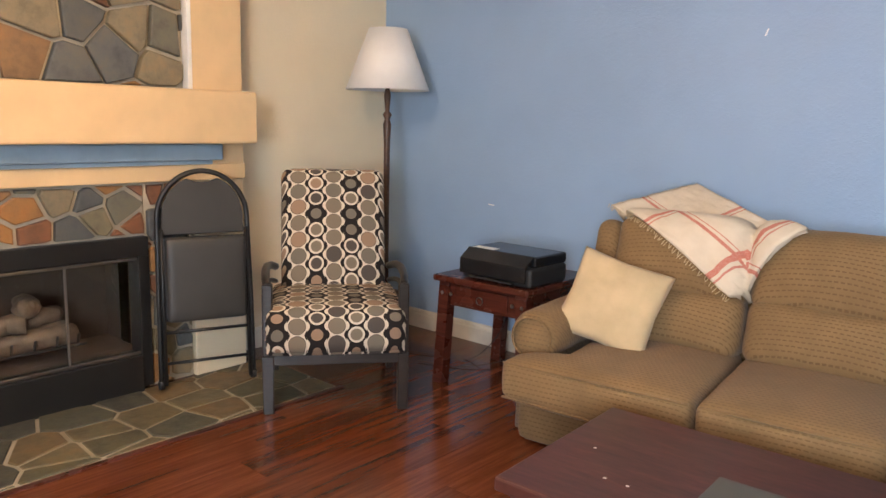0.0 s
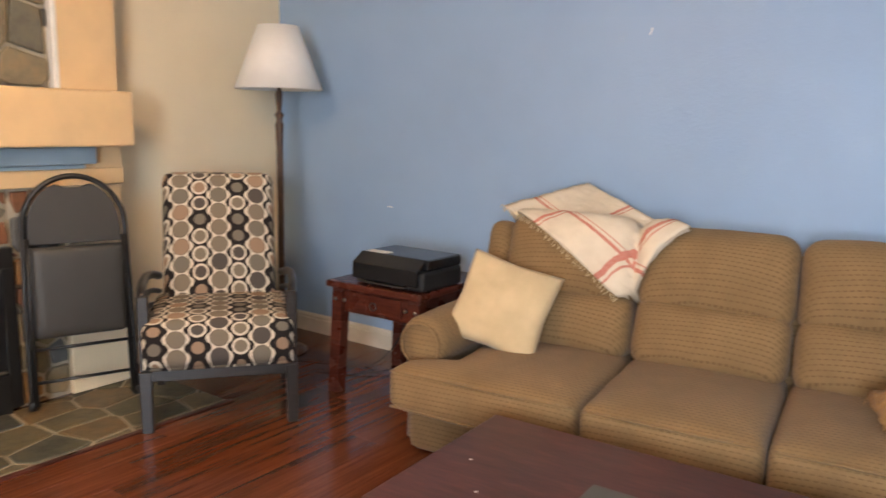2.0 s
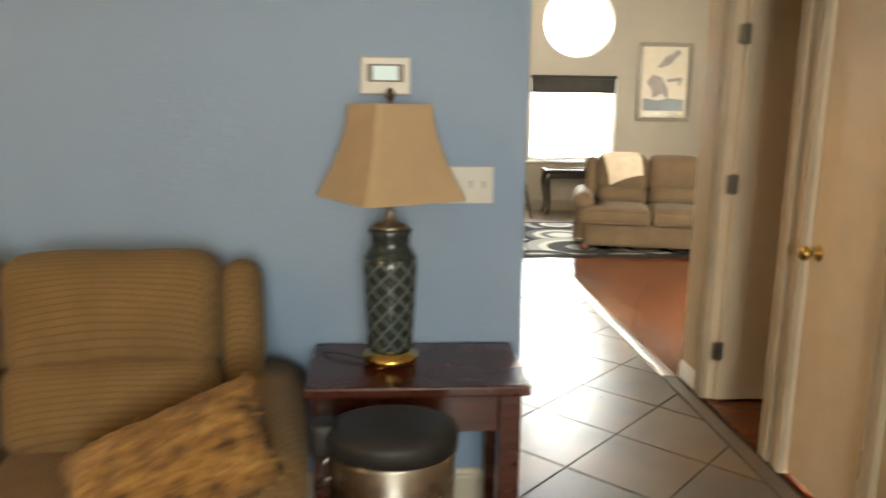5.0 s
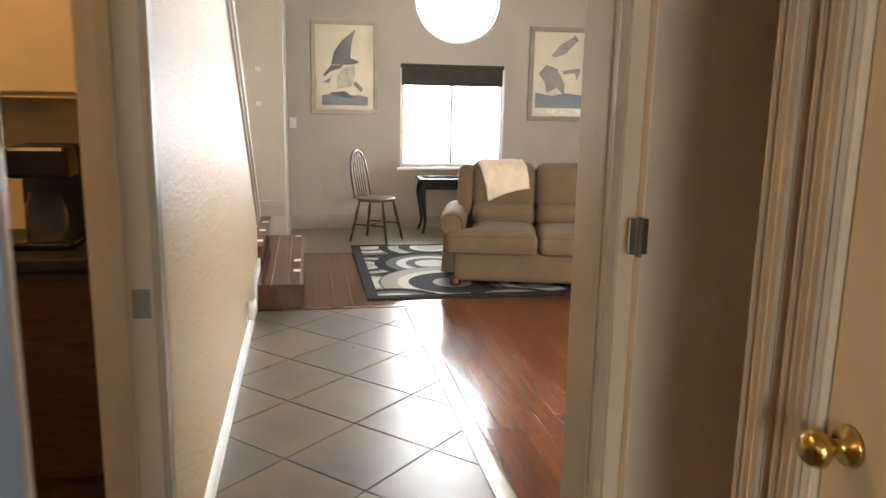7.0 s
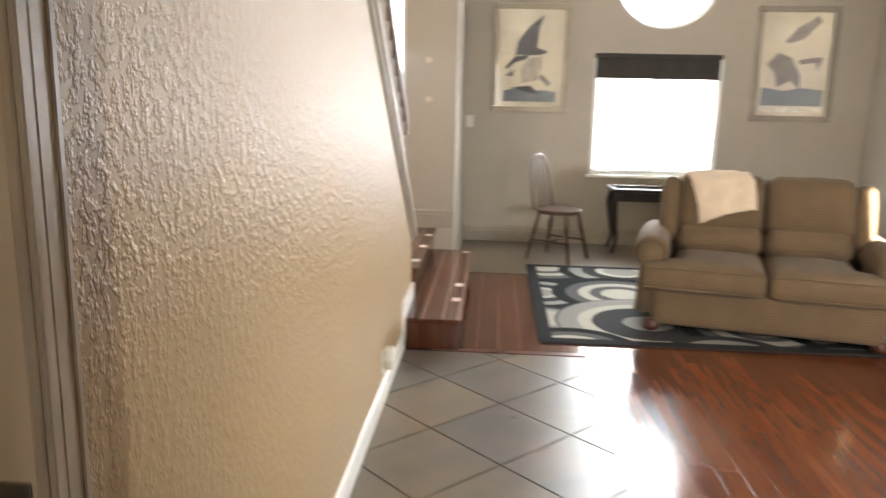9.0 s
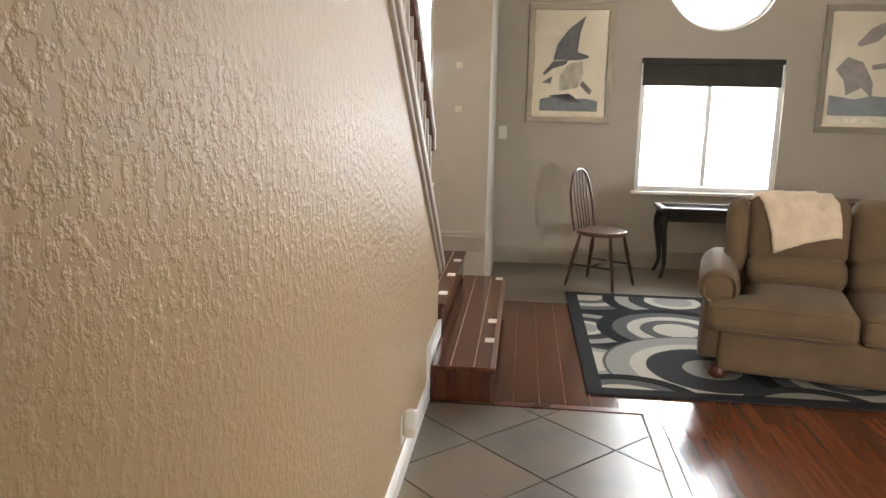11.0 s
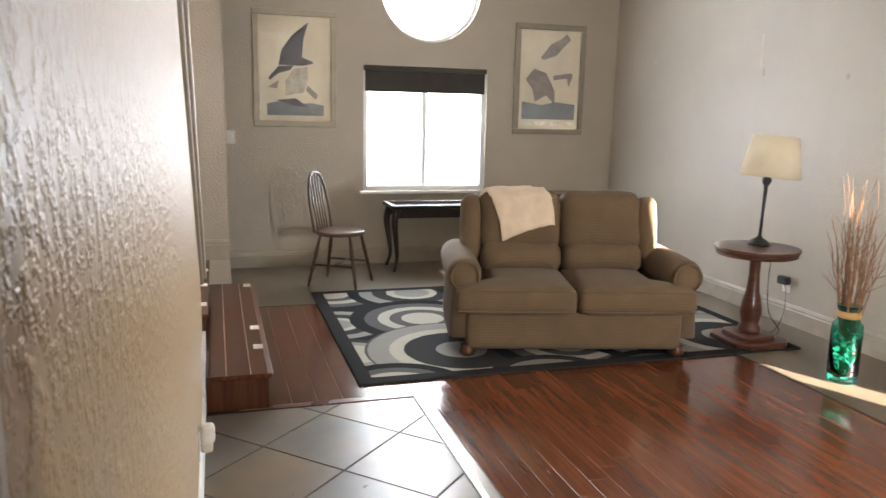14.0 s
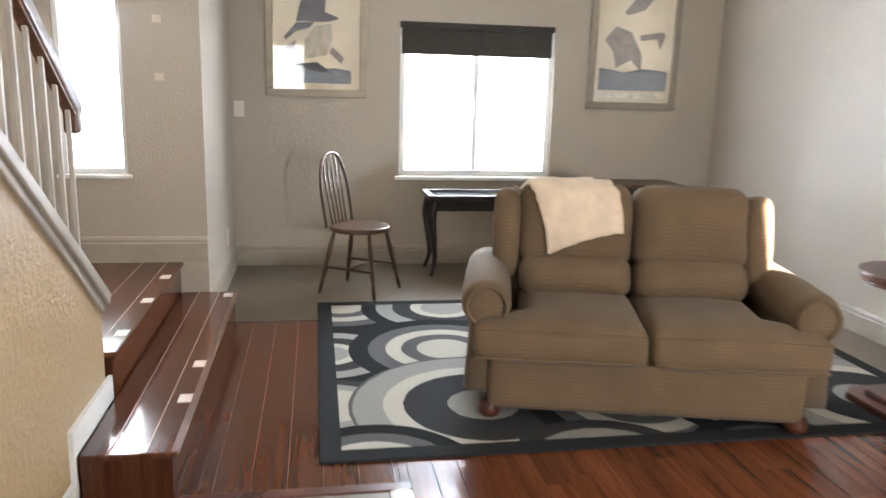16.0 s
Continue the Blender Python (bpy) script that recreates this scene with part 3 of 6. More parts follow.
jamb_set(3.773, 4.622, 1.055, 1.192, 2.03)
jamb_set(3.97, 4.592, HALL_R - 0.002, HALL_R + 0.124, 2.03)
jamb_set(3.3, 3.802, HALL_R - 0.002, HALL_R + 0.124, 2.03)
structure("strike_plate", box(1.145, 1.185, 4.6, 4.6035, 0.92, 0.99, 0.001), NICKEL, "dull metal strike plate on the door jamb", "strike plate")

# ---- doors ----


def hinge(parent, x, y, z):
    bm = box(x - 0.026, x - 0.002, y - 0.003, y + 0.002, z - 0.045, z + 0.045, 0.003)
    box(x + 0.002, x + 0.026, y - 0.003, y + 0.002, z - 0.045, z + 0.045, 0.003, bm)
    tube([(x, y - 0.008, z - 0.05), (x, y - 0.008, z + 0.05)], 0.008, 8, bm)
    return part("hinge", bm, NICKEL, parent, "dull metal hinge")


def knob(parent, x, y, z, dx, dy, material=BRASS):
    bm = lathe([(0.0, 0.075), (0.02, 0.074), (0.029, 0.062), (0.03, 0.052), (0.022, 0.042), (0.011, 0.036), (0.011, 0.012), (0.03, 0.008), (0.033, 0.0)][::-1])
    moved(bm, look((x, y, z), (x + dx, y + dy, z)))
    return part("door_knob", bm, material, parent, "polished brass door knob", smooth=True)


door_open = thing("door_1", pose(HALL_R + 0.03, 4.568, 0.012), "cream flat closet door standing open", "door", kind="structure")
part("door_leaf", box(0.01, 0.62, -0.036, 0, 0, 2.0, 0.003), DOOR_PAINT, door_open)
for z in (0.26, 1.1, 1.8):
    hinge(door_open, 0.0, -0.036, z)
door_shut = thing("door_2", pose(HALL_R + 0.012, 3.318, 0.012), "cream flat linen closet door with brass knob, shut", "door", kind="structure")
part("door_leaf", box(0, 0.036, 0.004, 0.462, 0, 1.995, 0.003), DOOR_PAINT, door_shut)
knob(door_shut, 0.0, 0.41, 0.925, 1, 0)
for z in (0.26, 1.05, 1.8):
    bm = box(-0.006, 0.002, -0.02, 0.02, z - 0.05, z + 0.05, 0.002)
    tube([(-0.008, 0.0, z - 0.05), (-0.008, 0.0, z + 0.05)], 0.008, 8, bm)
    part("hinge", bm, BRASS, door_shut, "brass hinge")

# ---- windows of the far room ----


def pane(name, bm, parent):
    ob = part(name, bm, CLEAR, parent)
    ob.visible_shadow = False
    return ob


win = thing("window_1", pose(2.61, BACK, 0.7), "white vinyl sliding window with bright daylight behind", "window", kind="structure")
for b in ((0, 0.045, 0, 1.16), (1.165, 1.21, 0, 1.16), (0.045, 1.165, 0, 0.045), (0.045, 1.165, 1.115, 1.16)):
    part("window_frame", box(b[0], b[1], 0.03, 0.11, b[2], b[3], 0.004), WINDOW_WHITE, win)
part("mullion", box(0.575, 0.62, 0.04, 0.1, 0.046, 1.114, 0.004), WINDOW_WHITE, win)
part("latch", box(0.582, 0.612, 0.018, 0.04, 0.5, 0.58, 0.004), WINDOW_WHITE, win)
pane("pane", box(0.046, 0.574, 0.06, 0.066, 0.046, 1.114), win)
pane("pane", box(0.621, 1.164, 0.072, 0.078, 0.046, 1.114), win)
part("window_sill", box(-0.03, 1.24, -0.03, 0.028, -0.03, -0.002, 0.004), TRIM_WHITE, win)
blind = thing("window_blind", pose(2.606, BACK - 0.01, 1.62), "dark fabric blind pulled most of the way up", "blind")
part("fabric", box(0.012, 1.172, -0.045, -0.012, 0.0, 0.19, 0.008), BLIND, blind)
part("head_rail", box(0, 1.184, -0.06, -0.005, 0.19, 0.235, 0.006), BLIND, blind)
for z in (0.1, 0.13, 0.16):
    part("bracket", box(-0.006, 0.008, -0.05, -0.01, z, z + 0.014, 0.002), WINDOW_WHITE, blind, "white bracket")
rw = thing("window_2", pose(cx, BACK, cz), "round window full of bright daylight", "window", kind="structure")
part("window_frame", moved(lathe([(0.455, -0.02), (0.484, -0.02), (0.484, 0.02), (0.455, 0.02)], 48, hollow=True), pose(0, 0.09, 0, 90)), WINDOW_WHITE, rw, smooth=False)
pane("pane", moved(lathe([(0.0, 0), (0.455, 0), (0.455, 0.006), (0.0, 0.006)], 48), pose(0, 0.09, 0, 90)), rw)
sw = thing("window_3", pose(0.6, 9.95, 0.86), "tall narrow landing window full of bright daylight", "window", kind="structure")
for b in ((0, 0.03, 0, 1.44), (0.32, 0.35, 0, 1.44), (0.03, 0.32, 0, 0.03), (0.03, 0.32, 1.41, 1.44)):
    part("window_frame", box(b[0], b[1], 0.03, 0.1, b[2], b[3], 0.003), WINDOW_WHITE, sw)
pane("pane", box(0.031, 0.319, 0.06, 0.066, 0.031, 1.409), sw)
part("window_sill", box(-0.02, 0.37, -0.02, 0.028, -0.022, -0.002, 0.003), TRIM_WHITE, sw)
# added screen out of view: stops the sun at the living room window
structure("wall_neighbour", box(-4, 6, -5.2, -5.0, 0, 3.6), TAUPE, "plain unseen screen that keeps the sun out of the living room", "wall")
# second added screen, blocks sun that would cross the front wall to the loveseat
structure("wall_porch", box(3.7, 5.1, 4.1, 4.2, 0, 2.6), TAUPE, "plain unseen screen that keeps the sun out of the added opening", "wall")
structure("backdrop", box(-3, 9, 13.4, 13.45, -0.5, 6), SKY_GLOW, "bright white overcast outdoors behind the windows", "backdrop")

# ---- stairs ----
stairs = thing("staircase", pose(0, 0, 0), "red laminate stair with white reflective strips on the edges", "staircase", kind="structure")


def step(x0, x1, y0, y1, z0, z1):
    part("riser", box(x0, x1 - 0.018, y0 + 0.01, y1, z0, z1 - 0.024, 0.003), STAIR_WOOD, stairs)
    part("tread", box(x0, x1, y0, y1, z1 - 0.022, z1, 0.006), STAIR_WOOD, stairs)


step(1.21, 1.518, 7.945, 9.945, 0.0, 0.179)
step(-0.29, 1.222, 8.43, 9.945, 0.0, 0.36)
for k in range(9):
    y1 = 8.42 - 0.25 * k
    part("riser", box(-0.29, 1.05, y1 - 0.26, y1 - 0.012, 0.36 + 0.19 * k, 0.53 + 0.19 * k, 0.003), WOOD_X, stairs)
    part("tread", box(-0.29, 1.05, y1 - 0.27, y1, 0.532 + 0.19 * k, 0.554 + 0.19 * k, 0.006), WOOD_X, stairs)
strip = plain("worn_reflective_tape", (0.62, 0.55, 0.47), 0.45)
for x, z, ys in ((1.47, 0.1805, (8.35, 8.72, 9.82)), (1.185, 0.3615, (8.62, 9.1, 9.55))):
    for y in ys:
        part("grip_strip", box(x - 0.022, x + 0.028, y, y + 0.075, z - 0.001, z + 0.0015), strip, stairs, "white adhesive grip strip")
for x, z in ((1.3, 0.179), (1.414, 0.179), (1.0, 0.36), (1.13, 0.36)):
    part("tread_edge", box(x, x + 0.004, 7.955 if z < 0.2 else 8.44, 9.94, z - 0.001, z + 0.0012), JOINT, stairs, "pale joint line")
part("nosing", box(1.496, 1.522, 7.947, 9.943, 0.168, 0.1825, 0.004), RAIL_WOOD, stairs, "worn pale-edged nosing")
slope = 0.76
ang = math.degrees(math.atan(slope))
cap = bmesh.new()
for t0, t1, w0, w1 in ((0.0, 0.045, -0.16, 0.03), (-0.03, 0.0, -0.135, 0.016)):
    box(w0, w1, -4.35, 0.03, t0, t1, 0.006, cap)
moved(cap, pose(HALL_L, 8.38, 0.575, -ang))
structure("trim", cap, TRIM_TAUPE, "taupe moulded cap sloping along the stair wall", "trim")
rail = thing("stair_railing", pose(0, 0, 0), "wooden handrail on pale square balusters along the stair", "railing")
top = lambda y: 0.575 + slope * (8.38 - y)
hand = bmesh.new()
box(-0.026, 0.026, -4.3, 0.0, 0, 0.062, 0.014, hand, 3)
box(-0.02, 0.02, -4.3, -0.01, -0.012, 0.0, 0.003, hand, 1)
moved(hand, pose(HALL_L - 0.06, 8.44, top(8.44) + 0.7, -ang))
part("handrail", hand, RAIL_WOOD, rail, "reddish brown wooden handrail")
part("handrail_end", box(HALL_L - 0.086, HALL_L - 0.034, 8.395, 8.445, top(8.44) + 0.655, top(8.44) + 0.76, 0.01), RAIL_WOOD, rail)
for k in range(34):
    y = 8.375 - 0.112 * k
    z0 = top(y) + 0.05
    if z0 > CEIL2 - 0.3:
        break
    part("baluster", box(HALL_L - 0.068, HALL_L - 0.052, y - 0.008, y + 0.008, z0, min(top(y) + 0.69, CEIL2 - 0.02), 0.002), BALUSTER, rail)

# ---- seats ----


def sofa(name, m, seats, seat_w, cloth, label, category, top=1.0, feet=False, lift=0.0, seat_t=0.19, roll=1.0, wide=0.0, skirt=0.0, seam=0.0, deep=0.78, arm_y=-0.8):
    """A sofa with rolled arms, T-shaped seat cushions and two-tier back cushions. Local x across, -y to the front, origin at the middle of the back, on the floor."""
    s = thing(name, m, label, category)
    half = seats * seat_w / 2
    arm = 0.25
    k = top / 1.0
    part("base", pad(2 * half + 2 * arm - 0.12 - skirt, 0.78, 0.25 * k + lift, 0.04, cuts=10, wrinkle=0.003), cloth, s, m=pose(0, -0.44 + 0.7 * lift, 0.175 * k - (0.0 if feet else 0.035) + lift / 2), smooth=True)
    for i in range(seats):
        x = -half + seat_w * (i + 0.5)
        left, right_ = i == 0, i == seats - 1
        ext = 0.2

        def shape(g, left=left, right_=right_, ext=ext):
            # the front of an end cushion reaches out before the arm
            f = max(0.0, min(1.0, (-g.y - deep / 2 + 0.19) / 0.06))
            f = f * f * (3 - 2 * f)
            if left and g.x < 0:
                g.x *= 1 + f * ext / (seat_w / 2)
            if right_ and g.x > 0:
                g.x *= 1 + f * ext / (seat_w / 2)
            g.z -= 0.02 * max(0, -g.y - 0.1)
            return g
        c = part("seat_cushion", pad(seat_w - 0.008, deep, seat_t, 0.045, (0, 0.014, 0.03), 20, 0.006, i * 3.1, shape), cloth, s, m=pose(x, -0.21 - deep / 2, 0.345 * k + 0.004 + lift), smooth=True)
        xs0, xs1 = -(seat_w / 2) - (ext if left else 0) + 0.02, seat_w / 2 + (ext if right_ else 0) - 0.02
        fy = deep / 2
        for pz in (seat_t / 2 - 0.016, -seat_t / 2 + 0.02):
            sag = 0.006 if pz > 0 else 0.0
            part("piping", tube(smooth_line([(xs0, 0.012 - fy, pz - 0.008), (xs0 * 0.5, -0.002 - fy, pz - 0.006 + sag), (0, -0.006 - fy, pz - 0.006 + sag), (xs1 * 0.5, -0.002 - fy, pz - 0.006 + sag), (xs1, 0.012 - fy, pz - 0.008)], 6), 0.006, 6), cloth, c, smooth=True)
        lean = -13
        low = pad(seat_w - 0.01, 0.24, 0.3 * k - seam, 0.08, (0, 0.03, 0.0), 14, 0.007, 9 + i)
        part("lumbar_cushion", low, cloth, s, m=pose(x, -0.262, 0.56 * k + lift - seam / 2, lean), smooth=True)
        up = pad(seat_w - 0.004, 0.23, 0.37 * k + seam, 0.075, (0, 0.045, 0.012), 18, 0.007, 20 + i)
        part("back_cushion", up, cloth, s, m=pose(x, -0.175, 0.822 * k + lift - seam / 2, lean), smooth=True)
    part("back_frame", pad(2 * half + 0.18 + 2 * wide, 0.16, 0.76 * k, 0.06, cuts=12, wrinkle=0.004), cloth, s, m=pose(0, -0.09, 0.53 * k, -6), smooth=True)
    for sx in (-1, 1):
        wing = pad(0.12 + wide, 0.24, 0.47 * k, 0.055, (0.01, 0, 0.01), 12, 0.005, 33)
        part("wing", wing, cloth, s, m=pose(sx * (half + 0.055 + wide), -0.15, 0.73 * k + lift, -11, 0, 0), smooth=True)
        # rolled arm: a scroll profile drawn along the depth
        out = []
        for j in range(20):
            a = math.radians(-50 + 280 * j / 19)
            out.append((0.12 * roll * math.cos(a) * sx + sx * 0.015, 0.5 * k + 0.118 * roll * math.sin(a)))
        prof = [(sx * 0.1, 0.06)] + out + [(-sx * 0.09, 0.06)]
        bm = bmesh.new()
        rows = []
        for d, kk in ((0.0, 0.8), (0.02, 0.95), (0.05, 1.0), (0.3, 1.02), (0.55, 1.0), (0.72, 0.97)):
            zc = 0.47 * k
            rows.append([bm.verts.new((px * kk, arm_y + d, zc + (pz - zc) * (kk if pz > 0.3 else 1))) for px, pz in prof])
        for a_, b_ in zip(rows, rows[1:]):
            for j in range(len(prof)):
                jj = (j + 1) % len(prof)
                bm.faces.new((a_[j], a_[jj], b_[jj], b_[j]))
        bm.faces.new(rows[0])
        bm.faces.new(rows[-1])
        bmesh.ops.recalc_face_normals(bm, faces=bm.faces[:])
        armp = part("arm", bm, cloth, s, m=pose(sx * (half + arm / 2), 0, lift), smooth=True)
        ring = [(0.095 * roll * math.cos(math.radians(a)) * sx + sx * 0.012, arm_y - 0.015, 0.5 * k + 0.093 * roll * math.sin(math.radians(a))) for a in range(-60, 231, 14)]
        part("piping", tube(ring + [(-sx * 0.07, arm_y - 0.012, 0.3)], 0.007, 6), cloth, armp, smooth=True)
    if feet:
        for x in (-half - 0.11, half + 0.11):
            for y in (-0.74, -0.12):
                part("foot", lathe([(0.028, 0), (0.045, 0.012), (0.05, 0.03), (0.042, 0.05), (0.04, 0.07)], 16), MAHOGANY, s, "turned reddish wooden bun foot", pose(x, y, 0), smooth=True)
    return s


sofa("sofa", pose(-0.79, 3.47, 0, 0, 0, 6.2), 3, 0.64, SOFA, "tan woven chenille three-seat sofa against the blue wall", "sofa", 1.0)
sofa("loveseat", pose(3.495, 9.05, 0.012, 0, 0, -13.5), 2, 0.53, LOVE, "beige chenille loveseat with wooden feet on the patterned rug", "loveseat", 0.87, True, 0.055, 0.155, 0.88, 0.0, 0.13, 0.06, 0.64, -0.76)


def circles(name):
    """Upholstery with columns of discs and ringed discs on alternating cream and black grounds."""
    m, t, p = nodes_of(name)
    o = coords(t)
    sep = t.nodes.new("ShaderNodeSeparateXYZ")
    link(t, o, sep.inputs[0])
    x, y, z = sep.outputs
    px, py = 0.09, 0.085
    u = math_node(t, "ADD", math_node(t, "DIVIDE", x, px), 40.5)
    col = math_node(t, "FLOOR", u)
    odd = math_node(t, "MODULO", col, 2.0)
    v = math_node(t, "ADD", math_node(t, "DIVIDE", math_node(t, "ADD", y, z), py), math_node(t, "MULTIPLY_ADD", odd, 0.5, 40.0))
    row = math_node(t, "FLOOR", v)
    du = math_node(t, "MULTIPLY", math_node(t, "SUBTRACT", math_node(t, "FRACT", u), 0.5), px)
    dv = math_node(t, "MULTIPLY", math_node(t, "SUBTRACT", math_node(t, "FRACT", v), 0.5), py)
    d = math_node(t, "SQRT", math_node(t, "ADD", math_node(t, "MULTIPLY", du, du), math_node(t, "MULTIPLY", dv, dv)))
    wh = t.nodes.new("ShaderNodeTexWhiteNoise")
    wh.noise_dimensions = "2D"
    cb = t.nodes.new("ShaderNodeCombineXYZ")
    link(t, col, cb.inputs[0])
    link(t, row, cb.inputs[1])
    link(t, cb.outputs[0], wh.inputs["Vector"])
    disc = ramp(t, wh.outputs["Value"], [(0.0, (0.2, 0.16, 0.115)), (0.3, (0.085, 0.07, 0.06)), (0.5, (0.3, 0.2, 0.13)), (0.72, (0.17, 0.145, 0.11))], False)
    cream, black = (0.62, 0.54, 0.42), (0.016, 0.012, 0.011)
    # wavy ground: black swells where a ringed disc sits
    wave = math_node(t, "MULTIPLY", math_node(t, "COSINE", math_node(t, "MULTIPLY", dv, 2 * math.pi / py)), 0.0095)
    edge = math_node(t, "LESS_THAN", math_node(t, "ABSOLUTE", du), math_node(t, "ADD", wave, 0.042))
    ground_odd = mix(t, edge, cream, black)
    ringed = mix(t, math_node(t, "LESS_THAN", d, 0.0385), ground_odd, cream)
    ring2 = mix(t, math_node(t, "GREATER_THAN", wh.outputs["Value"], 0.55), ringed, ground_odd)
    a = mix(t, math_node(t, "LESS_THAN", d, 0.028), ring2, disc)
    ground_even = mix(t, edge, black, cream)
    rim = mix(t, math_node(t, "LESS_THAN", d, 0.0405), ground_even, (0.09, 0.07, 0.055))
    b = mix(t, math_node(t, "LESS_THAN", d, 0.038), rim, disc)
    c = mix(t, odd, b, a)
    link(t, c, p.inputs["Base Color"])
    p.inputs["Roughness"].default_value = 0.85
    p.inputs["Specular IOR Level"].default_value = 0.25
    bump(t, p, noise_node(t, o, 400, 2), 0.2, 0.002)
    return m


DOTS = circles("circle_print_cloth")


def accent_chair(m):
    c = thing("accent_chair", m, "armchair in circle-print fabric with open espresso wood arms", "chair")
    W, D = 0.68, 0.7
    for sx in (-1, 1):
        x = sx * (W / 2 - 0.025)
        part("leg", moved(prism([(-0.024, 0), (0.024, 0), (0.027, 0.28), (-0.027, 0.28)], 0.05, "y", 0.004), pose(0, 0, 0)), ESPRESSO, c, m=pose(x, 0.0, 0))
        part("arm_post", box(-0.024, 0.024, 0, 0.05, 0.282, 0.62, 0.006), ESPRESSO, c, m=pose(x, 0, 0))
        part("leg", prism([(-0.02, 0), (0.02, 0), (0.024, 0.32), (-0.024, 0.32)], 0.045, "y", 0.004), ESPRESSO, c, m=pose(x, 0.62, 0, 8))
        part("side_rail", box(-0.015, 0.015, 0.05, 0.64, 0.25, 0.32, 0.004), ESPRESSO, c, m=pose(x, 0, 0))
        for h, drop in ((0.61, 0.0), (0.53, 0.02), (0.46, 0.04)):
            pts = smooth_line([(x, 0.02, h), (x + sx * 0.012, 0.12, h + 0.022 - drop * 0.4), (x + sx * 0.022, 0.35, h + 0.022), (x + sx * 0.012, 0.52, h + 0.005), (x - sx * 0.01, 0.64, h - 0.025)], 5)
            bm = tube(pts, 0.02 if h > 0.6 else 0.013, 8)
            part("arm_slat" if h < 0.6 else "armrest", bm, ESPRESSO, c, smooth=True)
    part("front_rail", box(-W / 2 + 0.05, W / 2 - 0.05, 0.004, 0.04, 0.235, 0.31, 0.004), ESPRESSO, c)
    part("back_rail", box(-W / 2 + 0.05, W / 2 - 0.05, 0.62, 0.65, 0.24, 0.32, 0.004), ESPRESSO, c)
    part("seat_cushion", pad(W - 0.03, 0.66, 0.2, 0.05, (0, 0, 0.03), 16, 0.004), DOTS, c, m=pose(0, 0.28, 0.405), smooth=True)
    part("seat_border", pad(W - 0.035, 0.62, 0.06, 0.02, (0, 0, 0), 8, 0.0), DOTS, c, m=pose(0, 0.29, 0.315), smooth=True)
    part("back_cushion", pad(0.54, 0.15, 0.68, 0.055, (0, 0.025, 0.0), 16, 0.004), DOTS, c, m=pose(0, 0.56, 0.775, -14), smooth=True)
    return c


ux, uy = -2.47 + 2.896, 2.436 - 1.904
accent_chair(pose(-2.69, 2.18, 0, 0, 0, math.degrees(math.atan2(uy, ux))) @ Matrix.Diagonal((1.05, 1.05, 1.05, 1)))


def folding_chair(m):
    c = thing("folding_chair", m, "black metal folding chair with padded seat, folded and leaning", "folding chair")
    arch = [(-0.235, 0, 0.0), (-0.232, 0.0, 0.4), (-0.225, 0.01, 0.78)]
    arch += [(0.225 * math.cos(math.radians(a)), 0.012, 0.86 + 0.25 * math.sin(math.radians(a))) for a in range(170, 9, -16)]
    arch += [(0.225, 0.01, 0.78), (0.232, 0, 0.4), (0.235, 0, 0.0)]
    part("frame_tube", tube(smooth_line(arch, 4), 0.0135, 8), BLACK_METAL, c, smooth=True)
    out = [(-0.205, 0.79), (-0.2, 0.9)] + [(0.2 * math.cos(math.radians(a)), 0.89 + 0.2 * math.sin(math.radians(a))) for a in range(165, 118, -10)]
    out += [(-0.075, 1.072), (-0.03, 1.055), (0.03, 1.055), (0.075, 1.072)]
    out += [(0.2 * math.cos(math.radians(a)), 0.89 + 0.2 * math.sin(math.radians(a))) for a in range(62, 14, -10)] + [(0.2, 0.9), (0.205, 0.79)]
    part("backrest", prism(out, 0.018, "y", 0.004), VINYL, c)
    part("seat_pad", pad(0.4, 0.05, 0.43, 0.024, (0, 0.008, 0), 12, 0.002), VINYL, c, m=pose(0, -0.045, 0.565), smooth=True)
    part("seat_pan", box(-0.205, 0.205, -0.02, -0.004, 0.35, 0.78, 0.006), BLACK_METAL, c)
    for sx in (-1, 1):
        part("rear_leg", tube([(sx * 0.215, -0.02, 0.02), (sx * 0.212, -0.015, 0.5), (sx * 0.21, -0.01, 0.82)], 0.011, 8), BLACK_METAL, c, smooth=True)
        part("rubber_foot", lathe([(0.017, -0.005), (0.018, 0.03), (0.0145, 0.035)], 12), BLACK_MATTE, c, m=pose(sx * 0.235, 0, 0.005), smooth=True)
    for z in (0.29, 0.13):
        part("crossbar", tube([(-0.23, -0.01, z), (0.23, -0.01, z)], 0.008, 8), BLACK_METAL, c, smooth=True)
    return c


folding_chair(pose(-3.47, 1.945, 0.016, -2, 0, 70) @ Matrix.Diagonal((1.03, 1.03, 1.03, 1)))


def table_leg(name, w, h, parent, x, y, dx=0.0, dy=0.0, material=CHERRY):
    bm = box(-w / 2, w / 2, -w / 2, w / 2, 0, h, 0.004)
    for v in bm.verts:
        k = 1 - v.co.z / h
        v.co.x += dx * k
        v.co.y += dy * k
    return part(name, bm, material, parent, m=pose(x, y, 0))


